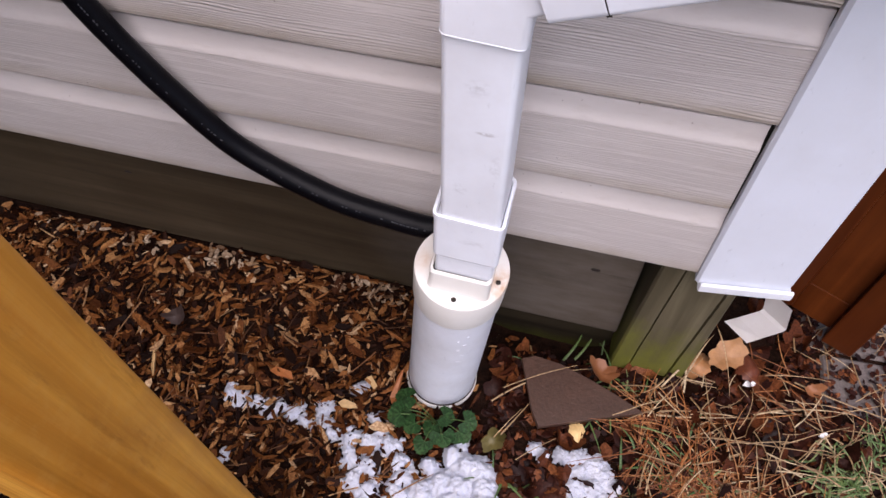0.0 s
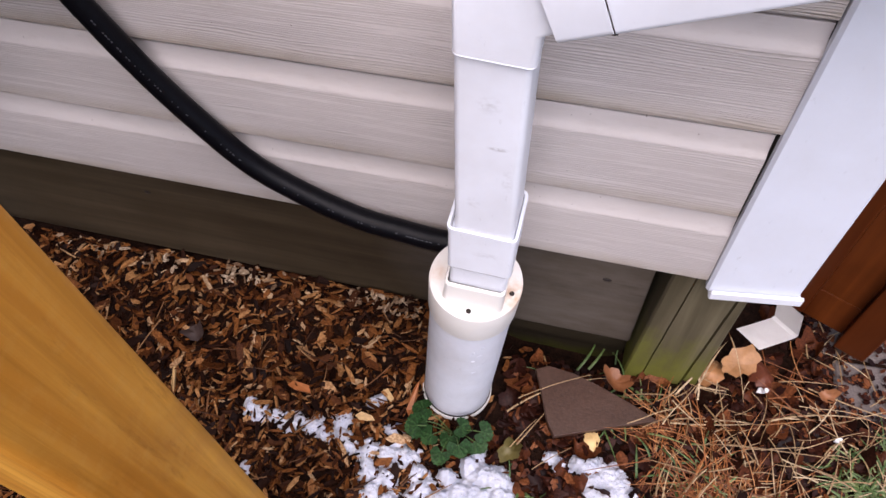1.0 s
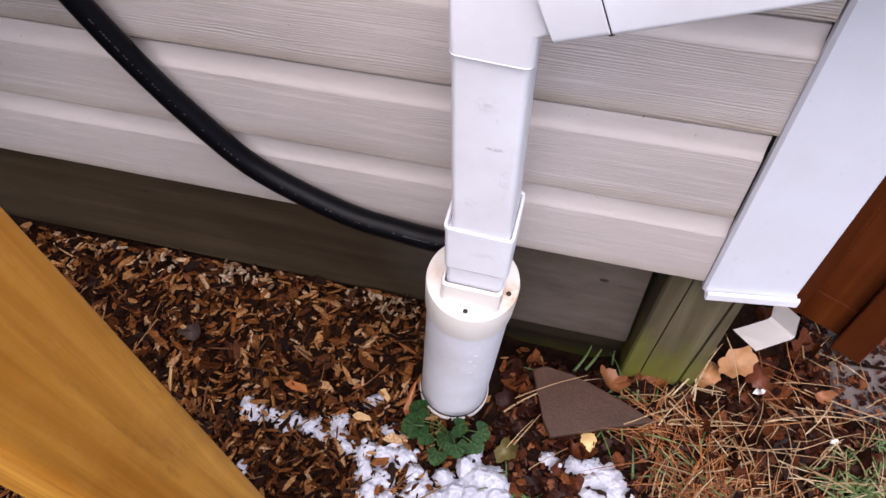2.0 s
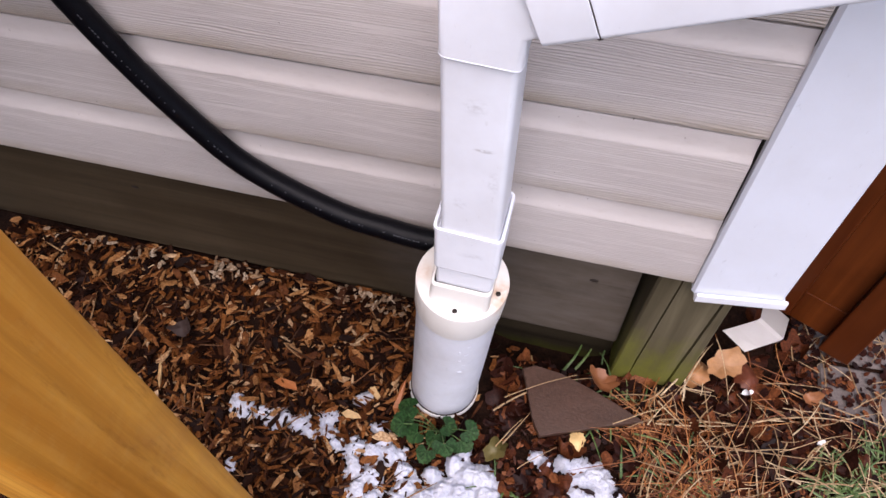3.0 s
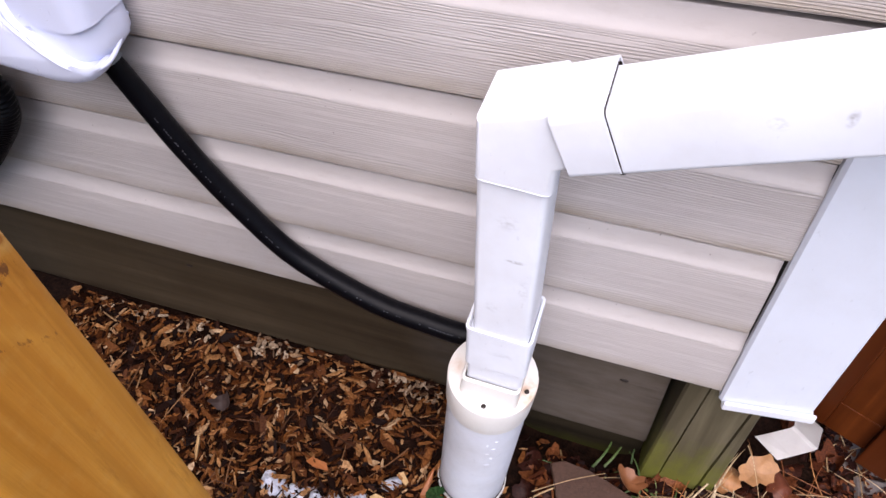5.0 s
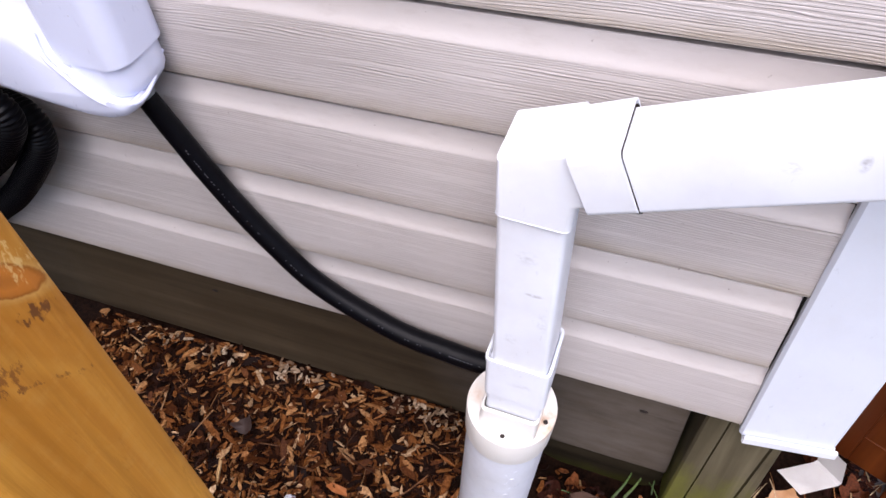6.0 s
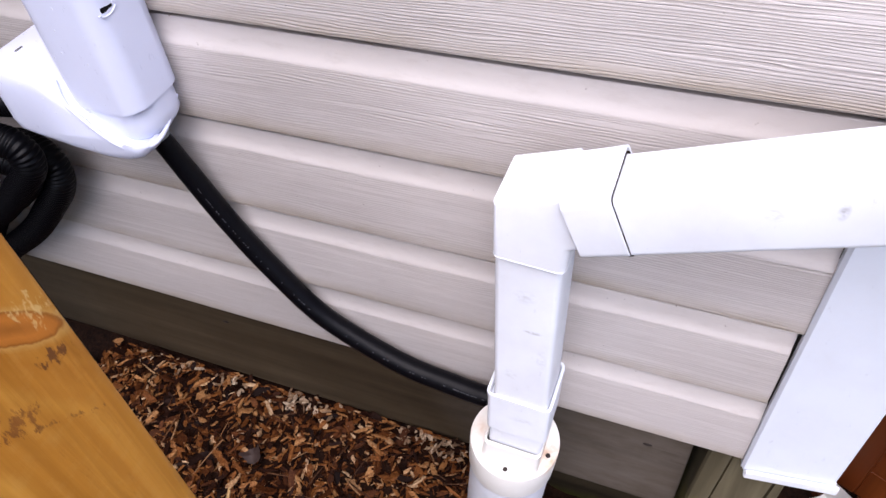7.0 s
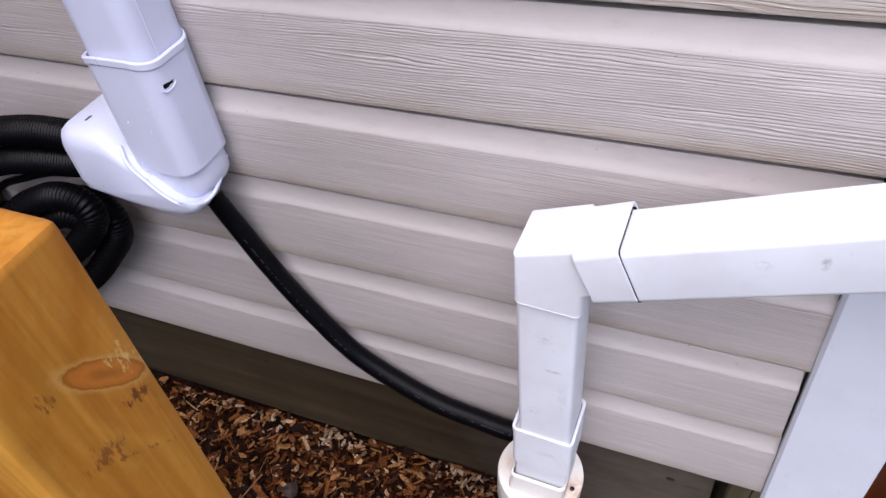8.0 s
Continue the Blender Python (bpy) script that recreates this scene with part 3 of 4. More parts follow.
# ---- drain pipe with cap ----
def drain_pipe():
    t = thing("drain_pipe", "short white plastic drain pipe with a screwed cap, leaning slightly", "drain pipe")
    a0, a1 = (-0.0375, -0.0600, -0.012), (-0.0010, -0.0740, 0.368)
    pipe = part("pipe", lathe([(0.0522, -0.06), (0.0522, 0.330)], a0, a1, 56, None, True, True), M_PIPE, t)
    smooth(pipe)
    smooth(part("bell_ring", lathe([(0.0512, -0.008), (0.0545, -0.009), (0.0558, -0.004), (0.0555, 0.002), (0.0535, 0.0045), (0.0512, 0.0045)], a0, a1, 56), M_CAP, t, "yellowed rim at the foot"))
    smooth(part("dirt_shade_line", lathe([(0.0520, 0.0045), (0.0535, 0.0046), (0.0533, 0.0075), (0.0520, 0.0085)], a0, a1, 56), M_SCREW_SHADE, t, "dark dirt line above the rim"))
    smooth(part("cap", lathe([(0.0520, 0.3118), (0.0542, 0.3110), (0.0550, 0.3135), (0.0556, 0.3640), (0.0549, 0.3676), (0.0530, 0.3690)], a0, a1, 64, None, False, True), M_CAP, t, "cream cap with rust stains"))
    # dark ring painting the shadow under the cap's lower edge
    smooth(part("dirt_shade_line", lathe([(0.0520, 0.3085), (0.0528, 0.3086), (0.0530, 0.3112), (0.0520, 0.3112)], a0, a1, 56), M_SCREW_SHADE, t, "thin dark painted shadow line below the cap"))
    bm = bmesh.new()
    y0, y1 = -0.1095, -0.0425
    b, c = ((-0.0345, 0.3655), (0.0370, 0.3655)), ((-0.0300, 0.4020), (0.0385, 0.3990))
    loops = [rounded(*b, y0 - 0.002, y1 + 0.002, 0.007), rounded(*c, y0, y1, 0.007), rounded((-0.0306, 0.4035), (0.0392, 0.4005), y0 - 0.0008, y1 + 0.0008, 0.007),
             rounded((-0.0302, 0.4055), (0.0388, 0.4025), y0 - 0.0004, y1, 0.007, 0.001), rounded((-0.0302, 0.4055), (0.0388, 0.4025), y0, y1, 0.007, 0.0032), rounded((-0.031, 0.39), (0.038, 0.387), y0, y1, 0.007, 0.0032)]
    rings(bm, loops, True)
    smooth(part("cap_socket", bm, M_CAP, t), 28)
    for x, y in ((0.0, -0.1185), (0.0435, -0.0850), (-0.0425, -0.0765)):
        bm = bmesh.new()
        bmesh.ops.create_uvsphere(bm, u_segments=12, v_segments=8, radius=0.0031, matrix=Matrix.Translation((x, y, 0.3690)) @ Matrix.Diagonal((1, 1, 0.55, 1)))
        smooth(part("screw", bm, M_SCREW_SHADE, t, "dark rusty screw"))
    # moulded letters, too worn to read
    bm = bmesh.new()
    for i, (ang, z) in enumerate(((-62, 0.215), (-70, 0.232), (-62, 0.250), (-72, 0.262), (-60, 0.275), (-66, 0.19))):
        a = radians(ang)
        f = (z + 0.012) / 0.38
        cx, cy = -0.0375 + 0.0375 * f, -0.0600 - 0.0145 * f
        p = Vector((cx + 0.0522 * math.cos(a), cy + 0.0522 * math.sin(a), z))
        m = Matrix.Translation(p) @ Euler((0, 0.1, a)).to_matrix().to_4x4() @ Matrix.Diagonal((0.0007, 0.0025 + 0.0016 * (i % 3), 0.0030 + 0.004 * (i % 2), 1))
        vs = bmesh.ops.create_cube(bm, size=1, matrix=m)["verts"]
        bmesh.ops.bevel(bm, geom=list({e for v in vs for e in v.link_edges}), offset=0.0002, segments=1, affect="EDGES")
    tagged(part("moulded_marks", bm, M_PIPE, pipe), kind="stuff")


drain_pipe()


# ---- hose ----
def hose():
    line = spline([(-0.436, -0.030, 0.747), (-0.421, -0.026, 0.698), (-0.406, -0.023, 0.652), (-0.3775, -0.0205, 0.580), (-0.337, -0.0195, 0.506), (-0.278, -0.0195, 0.430), (-0.179, -0.0205, 0.3735), (-0.099, -0.0205, 0.3555), (-0.055, -0.0210, 0.3515), (0.020, -0.0215, 0.351)], 10)
    h = smooth(part("hose", tube(line, lambda i: 0.0112 + 0.0020 * min(1.0, i / 26) + 0.0012 * min(1.0, max(0, i - 30) / 30), 24), M_HOSE))
    tagged(h, "black rubber hose sagging along the siding", "hose")
    smooth(part("collar", tube(line[2:9], 0.0136, 24), M_COLLAR, h, "grey collar at the upper end"))
    bm = bmesh.new()
    for i in range(4, len(line) - 10):
        for k in range(2):
            c = line[i].lerp(line[i + 1], k * 0.5)
            d = (line[i + 1] - line[i]).normalized()
            if random.random() < 0.6 or i < 22:
                continue
            n = Vector((0.62 * -d.z, -0.80, 0.62 * d.x)).normalized()
            n = (n - d * n.dot(d)).normalized()
            s = d.cross(n)
            m = Matrix.Translation(c + n * (0.0113 + 0.0020 * min(1.0, i / 26) + 0.0012 * min(1.0, max(0, i - 30) / 30))) @ Matrix((d, s, n)).transposed().to_4x4() @ Matrix.Diagonal((random.uniform(0.001, 0.003), 0.0013, 0.0003, 1))
            bmesh.ops.create_cube(bm, size=1, matrix=m)
    tagged(part("print_marks", bm, M_MARK, h, "worn grey printed marks"), kind="stuff")
    return h


hose()


# ---- line cover and conduits ----
def duct_ring(x0, x1, y0, y1, z, r, inset=0.0):
    pts = rounded((x0, 0), (x1, 0), y0, y1, r, inset, 8)
    return [Vector((p.x, p.y, z(p.x, p.y) if callable(z) else z)) for p in pts]


def line_cover():
    t = thing("line_cover", "white plastic line-set cover with an elbow end on the wall", "line cover")
    x0, x1, y0, y1 = -0.474, -0.386, -0.074, 0.002
    body = part("cover_duct", rings(bmesh.new(), [duct_ring(x0 + 0.003, x1 - 0.003, y0 + 0.003, y1, z, 0.020) for z in (0.86, 2.3)], True, True, True), M_DUCT, t)
    smooth(body)
    part("cover_seam", box(-0.3905, -0.3884, -0.0505, -0.0488, 0.90, 2.3, 0.0004, 1), M_DUCT, body)
    # sleeve over the end of the duct
    bm = bmesh.new()
    top = lambda x, y: 0.912 + 0.006 * math.cos((x + 0.43) * 40)
    low = lambda x, y: 0.773 + 2.0 * (x + 0.43) ** 2
    loops = [duct_ring(x0, x1, y0, y1, 0.90, 0.021, 0.002), duct_ring(x0, x1, y0, y1, top, 0.021, 0.001), duct_ring(x0 - 0.003, x1 + 0.003, y0 - 0.003, y1, top, 0.023),
             duct_ring(x0 - 0.003, x1 + 0.003, y0 - 0.003, y1, lambda x, y: top(x, y) - 0.006, 0.023), duct_ring(x0 - 0.001, x1 + 0.001, y0 - 0.001, y1, lambda x, y: top(x, y) - 0.009, 0.021),
             duct_ring(x0 - 0.001, x1 + 0.001, y0 - 0.001, y1, low, 0.022), duct_ring(x0, x1, y0, y1, low, 0.022, 0.002)]
    smooth(part("sleeve", rings(bm, loops, True), M_DUCT, t), 30)
    # screw slot; a dark block stands in for its shaded hollow
    slot = part("slot", box(-0.3888, -0.3848, -0.062, -0.047, 0.8795, 0.8850, 0.0019), M_LOOM, t, "oval screw slot, its shaded hollow a dark block")
    lip = spline([(-0.3852, -0.0475, 0.8850), (-0.3850, -0.0450, 0.8805), (-0.3850, -0.0520, 0.8765), (-0.3850, -0.0610, 0.8765), (-0.3855, -0.0665, 0.8800)], 6)
    smooth(part("slot_lip", tube(lip, 0.0010, 8), M_DUCT, slot))
    # inner throat below the sleeve
    loops = [duct_ring(x0 + 0.001, x1 - 0.001, y0 + 0.001 - k * 0.3, y1, z, 0.030, max(0, k)) for z, k in ((0.80, 0.0), (0.768, -0.003), (0.756, -0.003), (0.747, -0.0005), (0.740, 0.004), (0.735, 0.010), (0.732, 0.018))]
    smooth(part("throat", rings(bmesh.new(), loops, True, True, True), M_DUCT, t))
    # elbow body, turning sideways, with a raised rim
    bm = bmesh.new()
    outline = []
    # front outline in x, z: left opening, sloping rim down to the rounded right end
    outline += [(-0.566, 0.800), (-0.561, 0.812), (-0.546, 0.8165), (-0.503, 0.8165), (-0.486, 0.804), (-0.466, 0.785), (-0.446, 0.766), (-0.426, 0.750), (-0.410, 0.7375), (-0.399, 0.736), (-0.393, 0.740)]
    outline += [(-0.3905, 0.736), (-0.393, 0.728), (-0.403, 0.720), (-0.418, 0.715), (-0.445, 0.713), (-0.485, 0.717), (-0.535, 0.725), (-0.560, 0.730), (-0.566, 0.745)]
    cx = sum(p[0] for p in outline) / len(outline)
    cz = sum(p[1] for p in outline) / len(outline)

    def ring(y, s):
        # the right end is rounded towards the wall
        back = min(1.0, max(0.0, (y + 0.060) / 0.060))
        return [Vector((cx + (x - cx) * (1 - s / 0.09) - 0.016 * back * max(0.0, min(1.0, (x + 0.44) / 0.04)), y, cz + (z - cz) * (1 - s / 0.045))) for x, z in outline]

    rings(bm, [ring(0.002, 0), ring(-0.030, 0), ring(-0.060, 0), ring(-0.0725, 0.0015), ring(-0.0795, 0.005), ring(-0.0835, 0.010), ring(-0.0850, 0.018)], True, True, True)
    elbow = smooth(part("elbow_body", bm, M_DUCT, t), 45)
    rim = spline([(-0.481, -0.070, 0.799), (-0.466, -0.0825, 0.784), (-0.446, -0.085, 0.765), (-0.431, -0.0855, 0.752), (-0.416, -0.084, 0.7415), (-0.403, -0.079, 0.736), (-0.394, -0.070, 0.7345),
                  (-0.3890, -0.057, 0.7365), (-0.3885, -0.042, 0.742), (-0.3910, -0.026, 0.749), (-0.3950, -0.008, 0.757)], 6)
    smooth(part("rim", tube(rim, 0.0023, 10), M_DUCT, elbow))
    # grey block in place of the shade inside this second slot
    part("slot", box(-0.535, -0.531, -0.058, -0.047, 0.8125, 0.8170, 0.0016), M_MARK, elbow)
    # water drops on the plastic
    bm = bmesh.new()
    for i in range(20):
        x, z = random.uniform(-0.535, -0.40), random.uniform(0.735, 0.80)
        if i > 12:
            x, z = -0.462 + 0.008 * (i - 12) + random.uniform(-0.003, 0.003), random.uniform(0.79, 0.895)
        y = -0.0850 if i <= 12 else y0 - 0.0012
        bmesh.ops.create_uvsphere(bm, u_segments=8, v_segments=6, radius=random.uniform(0.0005, 0.0011), matrix=Matrix.Translation((x, y, z)) @ Matrix.Diagonal((1, 0.5, 1.3, 1)))
    tagged(smooth(part("water_drops", bm, M_CLEAR, t, "clear water drops")), kind="stuff")


line_cover()


def conduit(points, r, per=0.0046):
    coarse = spline(points, 12)
    length = sum((b - a).length for a, b in zip(coarse, coarse[1:]))
    n = int(length / per * 4)
    # even steps along the line
    cum, fine = [0.0], []
    for a, b in zip(coarse, coarse[1:]):
        cum.append(cum[-1] + (b - a).length)
    k = 0
    for i in range(n + 1):
        s = length * i / n
        while k < len(cum) - 2 and cum[k + 1] < s:
            k += 1
        fine.append(coarse[k].lerp(coarse[k + 1], (s - cum[k]) / max(1e-9, cum[k + 1] - cum[k])))
    ob = smooth(part("corrugated_conduit", tube(fine, lambda i: r * (1.0, 1.0, 0.88, 0.88)[i % 4], 18), M_LOOM), 80)
    return tagged(ob, "black corrugated plastic conduit coiled below the line cover", "conduit", "conduits at the line cover")


conduit([(-0.880, -0.045, 0.725), (-0.714, -0.050, 0.766), (-0.645, -0.050, 0.779), (-0.593, -0.050, 0.782), (-0.50, -0.045, 0.780)], 0.0195)
conduit([(-0.880, -0.058, 0.670), (-0.736, -0.060, 0.721), (-0.663, -0.060, 0.738), (-0.593, -0.058, 0.746), (-0.50, -0.045, 0.752)], 0.0185)
conduit([(-0.880, -0.060, 0.52), (-0.82, -0.075, 0.590), (-0.745, -0.085, 0.642), (-0.680, -0.088, 0.684), (-0.618, -0.088, 0.711), (-0.580, -0.085, 0.706), (-0.580, -0.083, 0.674), (-0.632, -0.080, 0.624), (-0.706, -0.075, 0.562), (-0.804, -0.065, 0.494), (-0.880, -0.05, 0.42)], 0.0185)
conduit([(-0.880, -0.030, 0.57), (-0.78, -0.035, 0.605), (-0.699, -0.040, 0.645), (-0.632, -0.046, 0.667), (-0.594, -0.050, 0.656), (-0.596, -0.052, 0.618), (-0.640, -0.052, 0.567), (-0.715, -0.050, 0.496), (-0.84, -0.045, 0.400), (-0.880, -0.04, 0.35)], 0.0190)
conduit([(-0.880, -0.055, 0.455), (-0.76, -0.066, 0.590), (-0.690, -0.072, 0.640), (-0.640, -0.074, 0.664), (-0.614, -0.073, 0.655), (-0.622, -0.070, 0.630), (-0.672, -0.066, 0.588), (-0.76, -0.06, 0.520), (-0.880, -0.05, 0.385)], 0.0180)
cable = smooth(part("cable", tube(spline([(-0.880, -0.040, 0.575), (-0.796, -0.05, 0.656), (-0.716, -0.05, 0.692), (-0.650, -0.05, 0.715), (-0.545, -0.04, 0.745)], 10), 0.0055, 10), M_LOOM))
tagged(cable, "thin black cable beside the conduits", "cable")


# ---- treated timber post ----
def timber_post():
    bm = box(-0.247, -0.1575, -0.447, -0.3575, -0.06, 1.0200, 0.0070, 4)
    ob = smooth(part("timber_post", bm, M_PINE), 30)
    tagged(ob, "honey-coloured treated pine post with knots", "post")


timber_post()


# ---- stained gate beyond the corner ----
def gate():
    t = thing("wooden_gate", "red-brown stained wooden gate beyond the shed corner", "gate")
    m = pose(0.470, 0.180, 0.035, 0, 0, -24)
    pieces = [("stile", box(-0.10, 0.012, 0, 0.030, 0, 1.5, 0.003)), ("panel", box(0.012, 0.076, 0.003, 0.026, 0.075, 1.5, 0.001)), ("rail", box(0.012, 0.076, 0.0020, 0.030, 0.0, 0.0745, 0.001)),
              ("stile", box(0.0765, 0.125, -0.012, 0.032, -0.022, 1.5, 0.003))]
    for name, bm in pieces:
        bmesh.ops.transform(bm, matrix=m, verts=bm.verts)
        part(name, bm, M_STAINED, t)


gate()


# ---- vinyl offcut under the corner ----
def offcut():
    bm = bmesh.new()
    a, b, c, d = Vector((0.379, 0.120, 0.040)), Vector((0.416, 0.092, 0.036)), Vector((0.468, 0.123, 0.040)), Vector((0.432, 0.152, 0.040))
    up = Vector((-0.004, 0.012, 0.050))
    rows = [[a, b], [a.lerp(d, 0.4) - Vector((0, 0, 0.001)), b.lerp(c, 0.4)], [d, c], [d + Vector((0.004, 0.003, 0.004)), c + Vector((0.004, 0.003, 0.004))], [d + up, c + up]]
    rings(bm, rows, False)
    bmesh.ops.solidify(bm, geom=bm.faces[:], thickness=0.003)
    tagged(part("vinyl_offcut", bm, M_SCRAP), "bent scrap of dirty white vinyl among leaves", "offcut")


offcut()


# ---- slate ----
def slate():
    bm = bmesh.new()
    pts = [(0.081, -0.012), (0.097, -0.050), (0.112, -0.090), (0.1265, -0.1145), (0.168, -0.097), (0.220, -0.076), (0.277, -0.0535), (0.235, -0.036), (0.190, -0.020), (0.140, -0.006), (0.100, -0.002)]
    z = lambda x, y: 0.019 + 0.010 * (y + 0.05)
    lo = [Vector((x, y, z(x, y) - 0.008)) for x, y in pts]
    hi = [Vector((x + 0.0006 * math.sin(i * 5), y, z(x, y))) for i, (x, y) in enumerate(pts)]
    c = sum(hi, Vector()) / len(hi)
    rings(bm, [lo, hi, [p.lerp(c, 0.02) + Vector((0, 0, 0.0012)) for p in hi]], True, True, True)
    tagged(part("slate_shard", bm, M_SLATE), "brown triangular shard of slate lying on leaves", "slate")


slate()


# ---- loose ground cover ----
class Soup:
    """Collects many small pieces into one mesh."""

    def __init__(self):
        self.v, self.f = [], []

    def add(self, verts, faces):
        o = len(self.v)
        self.v += [tuple(p) for p in verts]
        self.f += [tuple(i + o for i in f) for f in faces]

    def make(self, name, material, label, category, flat=False):
        me = bpy.data.meshes.new(name)
        me.from_pydata(self.v, [], self.f)
        me.materials.append(material)
        if not flat:
            me.shade_smooth()
        return tagged(new(name, me), label, category, kind="stuff")


def turned(x, y, z, tilt, roll, yaw):
    return Matrix.Translation((x, y, z)) @ Euler((tilt, roll, yaw)).to_matrix().to_4x4()


def chip(soup, m, l, w, h):
    """A split sliver of bark with ragged ends."""
    r = random.uniform
    out = [(-l * r(0.85, 1), -w * r(0.1, 0.6)), (-l * r(0.2, 0.6), -w * r(0.8, 1)), (l * r(0.2, 0.7), -w * r(0.7, 1)), (l * r(0.9, 1.1), -w * r(-0.2, 0.4)),
           (l * r(0.5, 0.8), w * r(0.6, 1)), (-l * r(0.3, 0.7), w * r(0.7, 1))]
    bend = r(-0.25, 0.25)
    top = [m @ Vector((x, y, h * r(0.7, 1.1) + bend * x * x / l)) for x, y in out]
    low = [m @ Vector((x * 0.97, y * 0.95, -h + bend * x * x / l)) for x, y in out]
    n = len(out)
    soup.add(top + low, [tuple(range(n))] + [(i, i + n, (i + 1) % n + n, (i + 1) % n) for i in range(n)])


def blade(soup, start, yaw, length, width, lift, curl, seg=6, droop=0.0):
    """A narrow strip that bends: grass, straw or a needle."""
    p = Vector(start)
    d = Vector((math.cos(yaw), math.sin(yaw), lift)).normalized()
    vs, fs = [], []
    for i in range(seg + 1):
        f = i / seg
        s = Vector((-d.y, d.x, 0)).normalized() * width * (1 - 0.75 * f * f)
        up = Vector((0, 0, width * 0.6))
        vs += [p - s, p + up, p + s]
        if i:
            o = (i - 1) * 3
            fs += [(o, o + 1, o + 4, o + 3), (o + 1, o + 2, o + 5, o + 4)]
        p = p + d * (length / seg)
        yaw += curl / seg
        z = d.z - droop / seg
        d = Vector((math.cos(yaw), math.sin(yaw), z)).normalized()
    soup.add(vs, fs)


def dead_leaf(soup, m, size, lobes, depth=0.2, curl=1.0):
    """A curled dry leaf with an uneven, lobed edge."""
    n = 30
    c1, c2 = curl * random.uniform(-1.3, 1.3), curl * random.uniform(-1.6, 1.6)
    ph = random.uniform(0, 6)
    inner, outer = [], []
    for i in range(n):
        a = 2 * math.pi * i / n
        r = size * (1 - depth + depth * abs(math.cos(lobes * a / 2 + ph)) ** 1.3 + random.uniform(-0.08, 0.08)) * (1.0 if math.cos(a) < 0 else 1.2)
        for k, out in ((0.5, inner), (1.0, outer)):
            x, y = r * k * math.cos(a), 0.72 * r * k * math.sin(a)
            z = (c1 * x * x + c2 * y * y + 0.7 * c1 * x * y) / size + (0.07 * math.sin(3 * a + ph) + random.uniform(-0.06, 0.06)) * size * k
            out.append(m @ Vector((x, y, z)))
    vs = [m @ Vector((0, 0, 0))] + inner + outer
    fs = [(0, 1 + i, 1 + (i + 1) % n) for i in range(n)] + [(1 + i, 1 + n + i, 1 + n + (i + 1) % n, 1 + (i + 1) % n) for i in range(n)]
    soup.add(vs, fs)


def mulch():
    s = Soup()
    r = random.uniform
    for i in range(14500):
        x, y = r(-0.883, 0.07), r(-0.62, 0.054)
        edge = -0.005 + 0.045 * noise.noise(Vector((x * 4, y * 9, 2)))
        if x > edge - 0.35 * max(0, -y - 0.18) and r(0, 1) < 0.93:
            continue
        if (x + 0.035) ** 2 + (y + 0.061) ** 2 < 0.056 ** 2:
            continue
        big = r(0, 1) ** 3.2
        l = 0.0045 + 0.0135 * big + 0.005 * r(0, 1)
        w = l * (0.13 + 0.36 * r(0, 1) ** 1.6)
        z = ground_z(x, y) + 0.0005 + 0.018 * r(0, 1) ** 1.4
        m = turned(x, y, z, r(-0.7, 0.7), r(-0.45, 0.45), r(0, 6.28))
        if y > 0.040:
            m = turned(x, 0.046, z, r(-0.2, 0.2), r(-0.3, 0.3), r(-0.3, 0.3))
        chip(s, m, l, w, 0.0006 + 0.0012 * r(0, 1))
    s.make("mulch", M_CHIP, "wet red-brown bark mulch of loose chips", "mulch", True)


mulch()


def shavings():
    """Pale shavings along the boards, dark twigs over the mulch."""
    s, r = Soup(), random.uniform
    for x0, x1, n in ((-0.47, -0.33, 36), (-0.24, -0.12, 44), (-0.80, -0.55, 26), (-0.62, -0.45, 14)):
        for i in range(n):
            x, y = r(x0, x1), r(0.018, 0.048)
            chip(s, turned(x, y, ground_z(x, y) + r(0.010, 0.020), r(-0.5, 0.5), r(-0.4, 0.4), r(0, 6.28)), r(0.003, 0.012), r(0.0012, 0.0040), 0.0008)
    s.make("wood_shavings", M_PALE_SHAVING, "pale wood shavings along the skirt board", "shavings", True)
    s = Soup()
    for i in range(90):
        x, y = r(-0.76, 0.0), r(-0.40, 0.02)
        blade(s, (x, y, ground_z(x, y) + r(0.014, 0.022)), r(0, 6.28), r(0.03, 0.08), r(0.0008, 0.0016), r(-0.05, 0.12), r(-0.4, 0.4), 5, 0.1)
    s.make("twigs", M_TWIG, "thin twigs and splinters on the mulch", "twigs")


M_PALE_SHAVING = scatter_material("shaving", [(0.0, (0.14, 0.075, 0.04)), (0.5, (0.34, 0.23, 0.14)), (1.0, (0.60, 0.49, 0.36))], 0.6, 0.2)
M_TWIG = scatter_material("twig", [(0.0, (0.05, 0.02, 0.01)), (0.6, (0.20, 0.09, 0.035)), (1.0, (0.48, 0.30, 0.15))], 0.6, 0.2)
shavings()


def single_chip(name, label, x, y, yaw, l, w, material):
    s = Soup()
    chip(s, turned(x, y, ground_z(x, y) + 0.017, 0.1, -0.1, yaw), l, w, 0.0022)
    me = bpy.data.meshes.new(name)
    me.from_pydata(s.v, [], s.f)
    me.materials.append(material)
    tagged(new(name, me), label, "wood chip", "large chips on the mulch")


